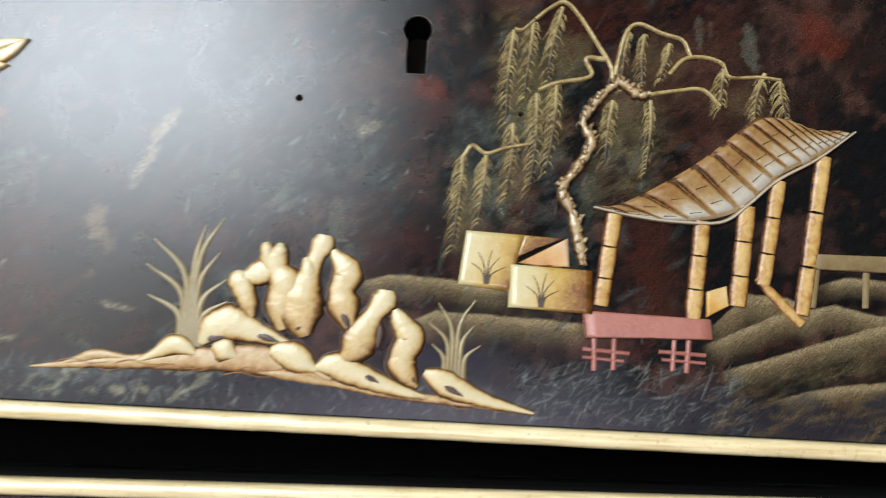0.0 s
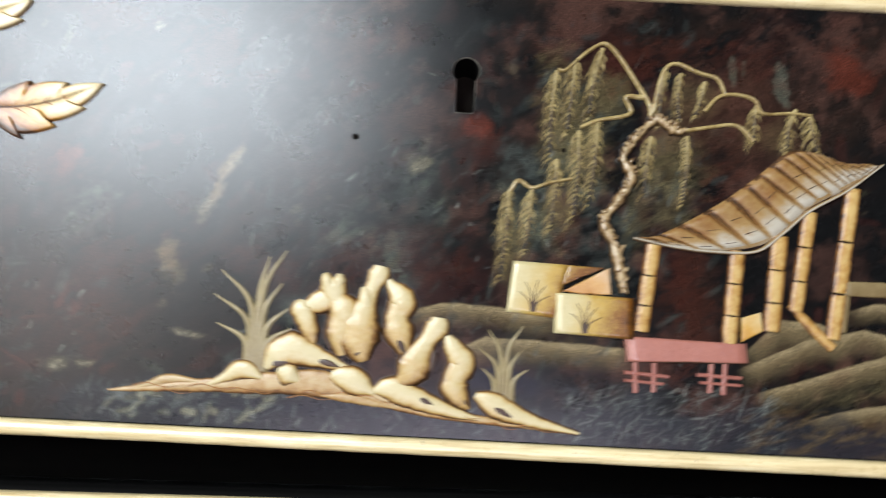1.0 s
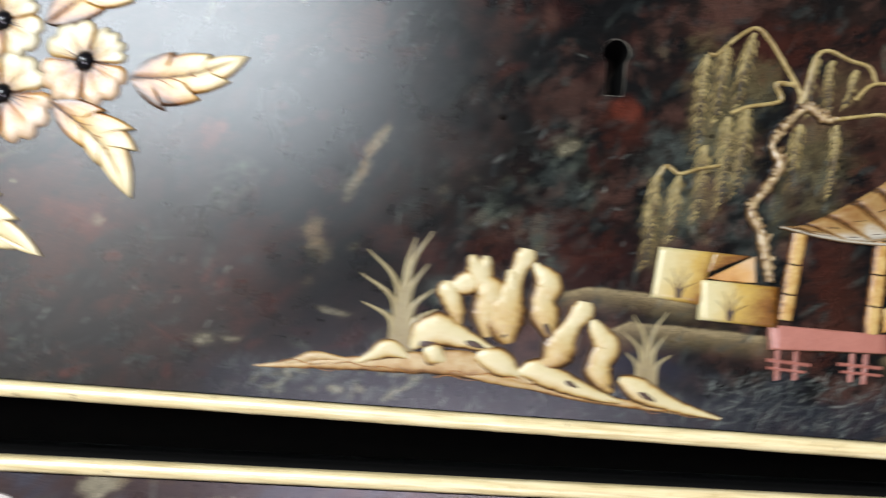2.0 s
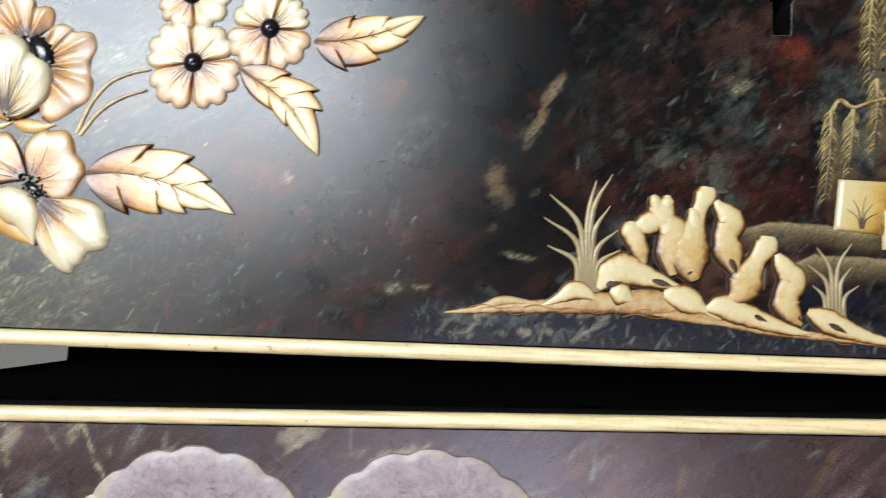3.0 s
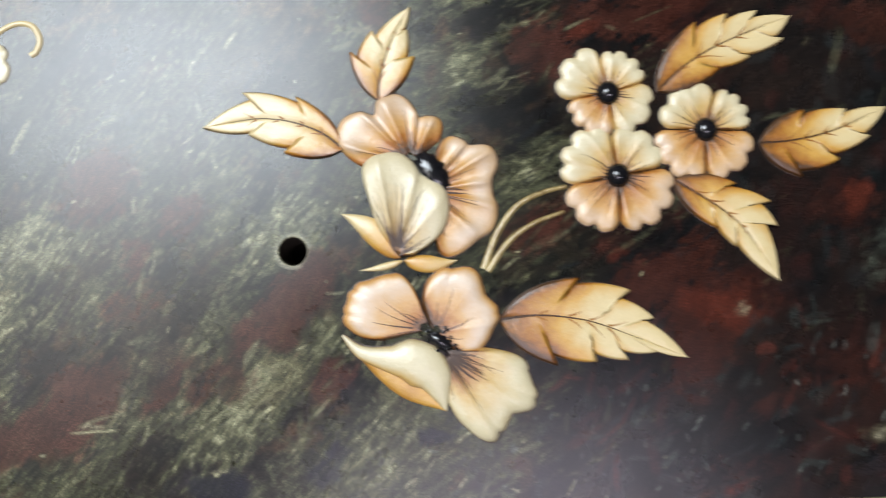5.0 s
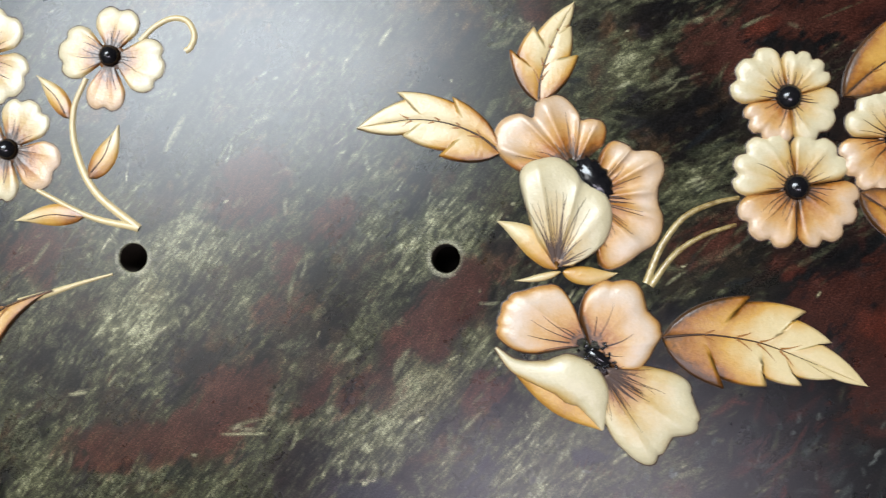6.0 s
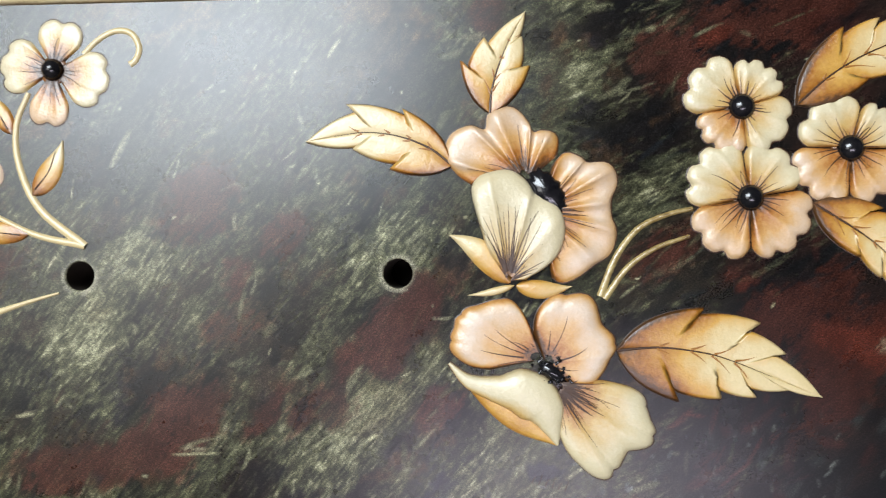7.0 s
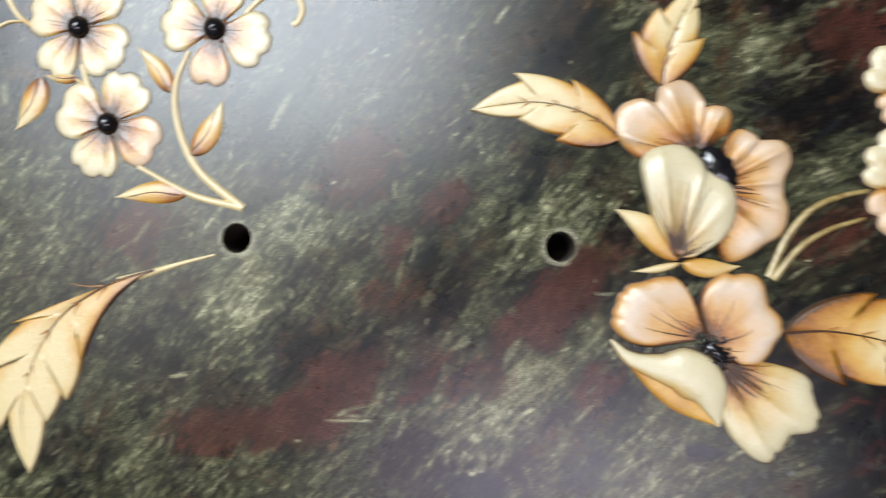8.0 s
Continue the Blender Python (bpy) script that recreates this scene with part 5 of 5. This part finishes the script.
# the rock island
bank = one("rock_island", EARTHEN, drawer, lambda s: (
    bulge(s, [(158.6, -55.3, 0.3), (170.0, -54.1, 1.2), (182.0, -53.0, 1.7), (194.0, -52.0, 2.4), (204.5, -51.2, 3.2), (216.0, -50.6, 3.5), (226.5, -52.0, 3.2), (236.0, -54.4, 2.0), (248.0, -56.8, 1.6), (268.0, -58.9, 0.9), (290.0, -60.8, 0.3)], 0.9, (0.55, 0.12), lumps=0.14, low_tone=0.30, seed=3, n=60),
    bulge(s, [(165.7, -54.4, 0.3), (171.2, -52.6, 1.1), (176.2, -51.2, 1.4), (184.6, -51.8, 0.5)], 0.9, (0.45, 0.02), lumps=0.10, seed=4, n=18),
    bulge(s, [(218.6, -53.7, 0.6), (226.7, -54.2, 1.4), (234.9, -55.4, 1.0), (240.7, -56.5, 0.3)], 1.1, (0.5, 0.15), lumps=0.10, seed=5, n=18)), "cream and tan carved rock island")
ROCKS = (    # spine of (x, z, half width), height, whether it stands and darkens towards its foot
    ([(213.0, -29.6, 1.6), (216.2, -28.0, 2.8), (219.6, -26.4, 2.6)], 1.7, 0),
    ([(212.4, -27.4, 1.1), (211.9, -29.7, 2.9), (213.2, -33.0, 2.6), (214.6, -36.6, 2.2), (215.6, -39.4, 0.9)], 2.0, 1),
    ([(219.9, -21.0, 1.8), (220.2, -22.9, 3.2), (221.3, -26.4, 2.9), (223.7, -30.0, 3.9), (223.2, -34.5, 4.1), (222.8, -38.4, 3.2), (223.9, -42.4, 1.2)], 2.5, 1),
    ([(217.8, -19.4, 0.8), (218.3, -21.0, 1.7), (219.0, -23.6, 1.4)], 2.4, 0),
    ([(222.0, -19.4, 0.8), (221.9, -21.0, 1.7), (221.4, -23.6, 1.4)], 2.4, 0),
    ([(229.0, -22.8, 0.8), (229.6, -25.2, 1.7), (229.8, -28.4, 1.8)], 2.2, 0),
    ([(233.6, -16.6, 1.6), (233.2, -18.8, 2.7), (231.6, -22.4, 1.9), (230.6, -26.0, 2.2), (229.2, -30.0, 3.7), (228.4, -35.0, 5.2), (228.6, -39.4, 4.6), (230.0, -43.8, 1.4)], 2.8, 1),
    ([(236.0, -20.4, 0.8), (236.9, -22.0, 1.6), (239.0, -24.4, 3.2), (240.2, -27.0, 3.5), (238.8, -30.5, 3.0), (239.4, -34.5, 4.0), (240.6, -38.5, 2.8), (242.4, -42.6, 0.7)], 2.4, 1),
    ([(250.8, -30.4, 1.8), (250.4, -33.0, 3.0), (247.8, -37.2, 2.3), (245.7, -41.0, 3.6), (244.0, -45.0, 4.4), (241.6, -48.2, 2.6), (238.8, -49.8, 0.8)], 2.6, 1),
    ([(253.4, -35.4, 0.8), (254.4, -37.4, 2.0), (256.2, -40.2, 2.9), (258.0, -43.2, 3.5), (256.2, -46.6, 3.0), (256.0, -50.0, 3.6), (257.8, -53.0, 2.6), (260.2, -55.6, 0.7)], 2.3, 1),
    ([(202.6, -47.0, 0.8), (205.6, -43.2, 3.4), (209.6, -41.4, 4.1), (213.8, -42.4, 3.3), (219.0, -44.0, 2.1), (225.8, -45.8, 0.6)], 2.0, 0),
    ([(206.0, -47.4, 1.0), (209.0, -48.4, 3.0), (212.2, -50.0, 0.8)], 1.9, 0),
    ([(186.6, -52.4, 0.3), (191.6, -50.0, 1.4), (195.4, -47.8, 2.4), (198.6, -48.2, 2.0), (201.6, -49.9, 0.6)], 1.7, 0),
    ([(221.2, -48.0, 1.2), (225.0, -48.6, 3.2), (228.8, -50.0, 3.4), (233.6, -52.6, 0.8)], 1.9, 0),
    ([(233.4, -51.8, 0.8), (238.0, -51.0, 3.0), (243.4, -52.8, 3.0), (250.0, -55.0, 2.2), (257.0, -57.0, 1.4), (263.0, -58.2, 0.5)], 1.8, 0),
    ([(262.0, -51.6, 0.9), (265.6, -53.2, 2.6), (270.8, -55.6, 2.8), (278.0, -58.0, 1.6), (285.0, -59.6, 1.0), (291.6, -60.9, 0.3)], 1.6, 0),
)
rs = random.Random(12)
for k in range(14):
    x = 166 + 8.2 * k + rs.uniform(-3, 3)
    z = -53.4 - max(0, x - 222) * 0.105 + rs.uniform(-1.6, 0.8)
    span = rs.uniform(7, 16)
    drop = -0.12 * span if x > 218 else 0.03 * span
    one("stratum_line", BURN, bank, lambda s: ribbon(s, [(x, z), (x + span * 0.3, z + 0.7 + drop * 0.3), (x + span * 0.65, z - 0.4 + drop * 0.6), (x + span, z + drop)], 0.5, 0.15, 1.0, (0.7, 0.2), lift=0.9))
for k, (spine, high, stands) in enumerate(ROCKS):
    spine = [(px, pz, half * 1.22) for px, pz, half in spine]
    body, edge_line = Shape(), Shape()
    bulge(body, spine, high * 0.75, (1.05, 0.00), lift=0.3, lumps=0.09, seed=k, low_tone=0.40, crisp=4.0, n=5 * len(spine), contact_shade=edge_line, ends=(-0.12, 0.46) if stands else None)
    rock = body.make("rock", ROCK, bank, "smooth cream carved rock with darker edges and lower side")
    edge_line.make("contact_shade", INK, rock)
# hollows drawn as dark blades on top, their shade put in as colour
for a, b, half, bend in (((239.4, -37.2), (241.6, -41.6), 1.0, 0.12), ((204.6, -46.0), (209.4, -45.0), 1.1, 0.12), ((217.6, -44.2), (223.4, -45.6), 0.9, 0.05), ((245.4, -53.2), (250.6, -55.0), 0.9, 0.08),
                         ((257.2, -52.0), (260.0, -54.6), 0.8, 0.1), ((267.4, -54.8), (272.8, -57.4), 1.0, 0.06), ((227.6, -42.2), (230.0, -40.4), 0.6, 0.1), ((249.8, -39.6), (249.0, -46.4), 0.9, 0.1), ((221.2, -41.4), (219.6, -36.6), 0.5, 0.1)):
    one("hollow_shade", INK, bank, lambda s: blade(s, a, b, half, bend, 0.22, lift=1.75 if a[1] > -46 and b[1] > -47 else 1.35, tone=(1, 1)))


def grass_tuft(base, tips, wide, mat, parent, label):
    s = Shape()
    rnd = random.Random(int(base[0]))
    for k, tip in enumerate(tips):
        a = np.array(base) + ((k / (len(tips) - 1) - 0.5) * 4.8, rnd.uniform(-1, 0.5))
        b = np.array(tip)
        m = np.array([a[0] + 0.12 * (b[0] - a[0]), a[1] + 0.66 * (b[1] - a[1])])
        ribbon(s, [a, m, b], wide, 0.55, 0.40, (1.0, 0.12), tip_tone=-0.05, lift=0.15, n=18)
    return s.make("grass_tuft", mat, parent, label)


grass_tuft((199.4, -47.4), [(187.7, -34.9), (186.6, -26.8), (188.2, -19.9), (201.6, -15.5), (206.3, -13.5), (205.7, -22.9), (208.0, -29.9), (208.8, -35.6)], 2.9, GRASS, drawer, "pale carved grass tuft")
grass_tuft((269.8, -53.4), [(263.6, -44.0), (262.5, -38.3), (264.9, -33.0), (274.8, -31.7), (274.5, -38.7), (276.6, -43.8)], 2.1, GRASS, drawer, "pale carved grass tuft")

# low stone walls with drawn grasses
wall_a = one("stone_wall", IVORY, drawer, lambda s: (slab(s, [(271.3, -13.1), (287, -13.6), (283.6, -29), (269.8, -27.8)], 1.1, (0.0, 0.55, 0.75, 0.1)),
                                                      slab(s, [(286.8, -13.6), (297.6, -14.0), (291.0, -17.0), (285.0, -19.8)], 1.1, (0.5, 0.95, 0.9, 0.7))), "cream carved garden wall")
one("wall_return", PINK, wall_a, lambda s: slab(s, [(285.6, -21.2), (298.8, -13.8), (299.6, -21.6), (292.0, -21.8)], 0.7, (0.7, 0.3, 0.4, 0.6)))
wall_b = one("stone_wall", IVORY, drawer, lambda s: slab(s, [(283.4, -21.6), (305.8, -22.2), (306.2, -34.0), (283.5, -33.2)], 1.5, (-0.1, 0.85, 0.95, 0.05)), "cream carved garden wall")
for wall, x, z, lift in ((wall_a, 277.2, -27.4, 1.1), (wall_b, 292.0, -32.8, 1.5)):
    for k, (dx, dz) in enumerate(((-4.2, 6.5), (-2.4, 9.8), (1.2, 10.6), (3.4, 8.6), (5.0, 5.6), (-1.0, 6.0), (3.0, 4.6))):
        one("drawn_grass", INK, wall, lambda s: ribbon(s, [(x + dx * 0.1, z), (x + dx * 0.3, z + dz * 0.5), (x + dx, z + dz * 0.86)], 0.52, 0.12, 1.0, (1, 0.3), lift=lift))

# the pavilion
roof = Shape()
ROWS = 54
LEFT = smooth_line([(305.0, -4.6), (313.5, -3.4), (331.0, 7.0), (342.0, 15.8), (349.5, 22.4), (357.0, 22.6), (364.5, 19.8), (373.5, 19.9)], ROWS)
EAVE = smooth_line([(307.0, -5.4), (326.0, -7.6), (343.4, -4.6), (355.6, 6.0), (364.5, 11.2), (369.0, 14.0), (372.8, 16.8), (376.4, 19.6)], ROWS)
pts = [[(*(LEFT[k] * (1 - v) + EAVE[k] * v), 0.9 if 0 < v < 1 and 0 < k < ROWS - 1 else 0.0) for v in (0, 0.05, 0.5, 0.95, 1)] for k in range(ROWS)]
roof.grid(pts, [[1.0, 0.9, 0.6, 0.4, 0.3]] * ROWS)
pavilion = roof.make("pavilion", ROOF, drawer, "carved thatched pavilion on bamboo posts")
rs = random.Random(8)
for k in range(17):
    q = 1 + int(k * (ROWS - 3) / 17)
    q2 = min(ROWS - 1, q + 3)
    a, b = (LEFT[q] + LEFT[q2]) / 2, (EAVE[q] + EAVE[q2]) / 2
    rb = min(2.4, max(0.9, np.linalg.norm(EAVE[q2] - EAVE[q]) * 0.5))
    slat, drop = Shape(), rs.uniform(-0.02, 0.02)
    rows, tones = [], []
    for i in range(13):
        t = i / 12 * (1.0 + drop)
        row = []
        for v in (0.0, 0.03, 0.2, 0.4, 0.6, 0.8, 0.97, 1.0):
            p = (LEFT[q] * (1 - v) + LEFT[q2] * v) * (1 - t) + (EAVE[q] * (1 - v) + EAVE[q2] * v) * t
            row.append((*p, 0.0 if v in (0.0, 1.0) or i in (0, 12) else 1.0 + 0.55 * math.sin(math.pi * v) ** 0.6 + 0.1 * (k % 2)))
        rows.append(row)
        tones.append([0.56 - 1.15 * max(0.0, t - 0.40) + 1.5 * max(0, abs(2 * v - 1) - 0.6) + rs.uniform(-0.06, 0.06) for v in (0, 0.03, 0.2, 0.4, 0.6, 0.8, 0.97, 1)])
    slat.grid(rows, tones)
    slat = slat.make("roof_slat", ROOF, pavilion, "split cane slat, brown above and pale at the eave")
    for t in (0.45 + rs.uniform(-0.1, 0.1), 0.78 + rs.uniform(-0.08, 0.08)):
        p, way = a + (b - a) * t, (EAVE[q2] - EAVE[q]) / (np.linalg.norm(EAVE[q2] - EAVE[q]) + 1e-6)
        one("joint", INK, slat, lambda s: ribbon(s, [p - way * rb * 0.7, p, p + way * rb * 0.7], 0.28, 0.15, 1.0, (1, 0.6), lift=1.55, n=6))
one("eave", ROOF, pavilion, lambda s: bulge(s, [(305.2, -5.0, 0.4), (317.2, -7.0, 0.45), (328.3, -7.8, 0.5), (340.2, -7.2, 0.5), (347.4, -2.0, 0.5), (355.2, 5.0, 0.5), (366.2, 11.6, 0.45), (376.6, 19.7, 0.3)], 1.2, (0.6, 0.1), lift=0.5))
for (xa, za), (xb, zb), wide in (((311.2, -6.6), (308.2, -31.8), 4.2), ((335.3, -7.2), (333.2, -34.0), 4.3), ((347.4, -2.4), (345.2, -30.0), 4.6), ((356.0, 5.0), (352.0, -24.0), 4.0), ((368.4, 12.4), (362.6, -31.6), 4.2)):
    a, b = np.array([xa, za]), np.array([xb, zb])
    post = one("post", BAMBOO, pavilion, lambda s: [bulge(s, [(*(a + (b - a) * t0), wide / 2 * 1.05), (*(a + (b - a) * (t0 + t1) / 2), wide / 2 * 1.1), (*(a + (b - a) * (t1 - 0.012)), wide / 2)], 1.2, (0.8, 0.08), n=10)
                                                  for t0, t1 in ((0.0, 0.36), (0.36, 0.70), (0.70, 1.0))], "honey bamboo post with dark joints")
    for t in (0.36, 0.70):
        p = a + (b - a) * t
        one("joint", INK, post, lambda s: ribbon(s, [p + (-wide * 0.46, 0.3), p + (0, -0.1), p + (wide * 0.46, 0.1)], 0.30, 0.16, 1.0, (1, 0.6), lift=1.1))
one("floor_plank", BAMBOO, pavilion, lambda s: bulge(s, [(350.4, -21.6, 1.0), (356.5, -27.8, 1.5), (362.8, -33.6, 1.4)], 0.9, (0.6, 0.2)))
one("panel", OCHRE, pavilion, lambda s: slab(s, [(336.8, -26.2), (342.2, -24.4), (343.0, -29.8), (336.9, -33.2)], 0.7, (0.35, 0.2, 0.3, 0.6)))

table = one("rose_table", ROSE, drawer, lambda s: slab(s, [(303.4, -33.0), (338.0, -33.6), (338.8, -39.0), (304.4, -40.2)], 0.9, (0.15, 0.2, 0.25, 0.2)), "rose-pink carved low table")
for a, b, wide in (((306.9, -40.0), (307.2, -48.8), 1.5), ((312.3, -40.0), (312.3, -48.4), 1.4), ((328.5, -39.6), (328.2, -47.8), 1.4), ((332.4, -39.5), (332.0, -48.2), 1.5),
                   ((303.8, -43.2), (316.4, -43.9), 1.1), ((303.8, -45.4), (315.0, -46.0), 0.9), ((324.2, -42.9), (337.0, -43.3), 1.1), ((325.0, -45.0), (337.0, -45.4), 0.9)):
    one("table_leg", ROSE, table, lambda s: ribbon(s, [a, np.add(a, b) / 2, b], wide, 0.6, 0.45, (1, 1)))
for a, b in (((303.6, -33.2), (304.6, -40.0)), ((304.6, -40.1), (338.6, -39.0)), ((337.9, -33.7), (338.7, -38.9))):
    one("table_edge", INK, table, lambda s: ribbon(s, [a, np.add(a, b) / 2, b], 0.35, 0.15, 1.0, (1, 1), lift=0.75))
bench = one("bench", EARTH, drawer, lambda s: slab(s, [(366.0, -14.4), (390.0, -14.0), (391.0, -18.6), (365.6, -18.6)], 0.8, (0.1, 0.1, 0.3, 0.3)), "brown carved bench")
for a, b in (((366.8, -18.6), (365.8, -29.0)), ((380.4, -18.8), (380.2, -28.4)), ((389.0, -18.8), (389.4, -28.4))):
    one("bench_leg", EARTH, bench, lambda s: ribbon(s, [a, np.add(a, b) / 2, b], 2.0, 0.6, 0.2, (1, 0.9)))

# the willow
willow = one("willow", TRUNK, drawer, lambda s: (
    bulge(s, [(303.0, -20.8, 1.2), (301.6, -14.4, 2.0), (299.4, -6.6, 1.6), (296.6, -0.4, 1.8), (300.0, 4.8, 1.5), (304.2, 12.6, 1.8), (301.6, 18.0, 1.4), (304.2, 23.1, 1.5), (308.7, 28.4, 1.1)], 2.0, (0.95, 0.15), lumps=0.30, n=70, seed=9),
    bulge(s, [(308.0, 27.6, 1.2), (311.0, 30.0, 1.3), (314.3, 28.2, 1.4), (317.0, 26.6, 1.4), (319.6, 27.4, 0.8)], 1.8, (0.9, 0.1), lumps=0.30, n=40, seed=10)), "carved weeping willow with a knotted trunk")
rk = random.Random(77)
trunk_line = smooth_line([(303.0, -20.8), (301.6, -14.4), (299.4, -6.6), (296.6, -0.4), (300.0, 4.8), (304.2, 12.6), (301.6, 18.0), (304.2, 23.1), (308.7, 28.4), (312.6, 29.4), (317.0, 26.6)], 60)
for k in range(46):
    p = trunk_line[int(k * 59 / 45)] + np.array([rk.uniform(-1.2, 1.2), rk.uniform(-0.8, 0.8)])
    long = rk.uniform(1.2, 2.8)
    turn = rk.uniform(40, 130)
    q = p + np.array([math.cos(radians(turn)), math.sin(radians(turn))]) * long
    one("knot", TRUNK, willow, lambda s: bulge(s, [(*p, 0.25), (*((p + q) / 2), rk.uniform(0.5, 0.95)), (*q, 0.25)], rk.uniform(1.0, 1.6), (1.0, rk.uniform(-0.1, 0.5)), lift=1.0, n=8, across=7))
for line, wide in (([(308.7, 28.4), (309.2, 33.6), (304.6, 41.2), (299.2, 48.9), (295.4, 52.0), (291.6, 50.2), (287.4, 46.6)], 1.3), ([(307.4, 36.4), (302.0, 36.2), (303.4, 31.4), (294.2, 29.0), (289.0, 26.6)], 1.4),
                   ([(319, 27.0), (327.0, 28.6), (334.4, 29.4), (339.4, 25.0)], 1.2), ([(310.0, 32.0), (312.6, 43.6), (316.2, 47.0), (323.0, 44.6), (328.6, 43.0), (331.0, 38.2)], 1.2),
                   ([(325.0, 33.0), (329.0, 37.6), (334.0, 38.6), (339.6, 37.2), (342.0, 33.4), (350.0, 33.8), (356.0, 33.4)], 1.1), ([(281.8, 43.6), (284.0, 43.4), (287.2, 46.4)], 1.0),
                   ([(269.4, 6.8), (271.8, 10.2), (275.6, 8.2), (281.0, 10.0), (287.0, 11.4)], 1.2)):
    one("branch", STRAW, willow, lambda s: ribbon(s, line, wide, 0.9, 0.15, (1.1, 0.8)))


def frond(top, foot, parent, seed, reach=4.6):
    """A flat hanging band with fine barbs combed down one side and a few short ones on the other."""
    rnd = random.Random(seed)
    s = Shape()
    a, b = np.array(top, float), np.array(foot, float)
    span = np.linalg.norm(b - a)
    spine = smooth_line([a, a + (b - a) * 0.4 + (rnd.uniform(-0.8, 0.8), 0), b], 24)
    ribbon(s, spine[::4], 1.7, 0.35, 0.15, (0.7, 0.5), tip_tone=0.9)
    n = int(span / 0.65)
    for k in range(n):
        p = spine[min(23, int(24 * k / n))]
        for side, share in ((-1, 0.95 if k < 0.93 * n else 0), (1, 0.5 if k < 0.85 * n else 0)):
            if rnd.random() > share:
                continue
            size = reach * (0.9 if side < 0 else 0.5) * (0.8 + 0.4 * math.sin(math.pi * min(1, 0.12 + k / n))) * rnd.uniform(0.75, 1.2)
            ang = radians(rnd.uniform(48, 64))
            q = p + np.array([side * math.cos(ang), -math.sin(ang)]) * size
            m = (p + q) / 2 + np.array([side * 0.35, 0.25])
            ribbon(s, [p, m, q], rnd.uniform(0.3, 0.5), 0.25, rnd.uniform(-0.1, 0.7), (1.2, 0.3), n=6, across=3, tip_tone=0.3 + 0.5 * k / n)
    return tagged(s.make("frond", FROND, parent), "drooping straw-coloured willow frond", kind="stuff")


for k, (top, foot) in enumerate((((281.7, 43.2), (280.6, 14.0)), ((287.1, 46.2), (285.0, 22.0)), ((294.9, 50.6), (291.0, 27.0)), ((288.7, 25.7), (287.6, -4.0)), ((294.1, 29.2), (291.6, 1.0)), ((269.3, 7.2), (267.0, -22.0)),
                                 ((275.7, 7.6), (274.0, -13.0)), ((313.6, 44.6), (311.8, 26.0)), ((318.0, 44.2), (318.0, 27.0)), ((309.8, 25.0), (308.0, 5.0)), ((320.2, 25.6), (319.0, 3.0)), ((325.0, 42.0), (322.0, 30.0)),
                                 ((340.2, 35.6), (339.4, 22.6)), ((351.8, 35.0), (349.0, 21.0)), ((356.0, 33.4), (358.6, 21.0)), ((282.6, 17.0), (281.2, -6.0)))):
    frond(top, foot, willow, 100 + k, 3.6 if 312 < top[0] < 330 else 5.4)

# a scrawl of ink on the lacquer, too small to read
for k in range(6):
    x, z = 30.6 + 1.5 * k, -47.6 - 0.35 * k
    one("ink_mark", INK, drawer, lambda s: ribbon(s, [(x, z - 0.9), (x + 0.4, z), (x + 0.9, z + 0.7 + 0.8 * (k % 2))], 0.30, 0.06, 1.0, (1, 0.4), n=5, lift=0.05))

# ---------------------------------------------------------------- pale blossoms on the lower drawer
for cx, cz, r, seed in ((88.4, -142.1, 44.0, 61), (156.3, -140.8, 43.0, 62), (0.0, -131.0, 26.0, 63)):
    bloom = dome("blossom", cx, cz + TILT * cx, 4, 4, 1.5, JET, lower, label="large pale blush carved blossom")
    for k in range(4):
        a0 = 42 + 90 * k
        petal((cx, cz + TILT * cx), scallop(a0, a0 + 96, r, 5, 0.030, 0.05), 1.2, LILAC, bloom, inner=0.15, folds=9, fold=0.1, tone=(0.75, 0.50), rim=-0.45, lines=9, seed=seed * 10 + k)
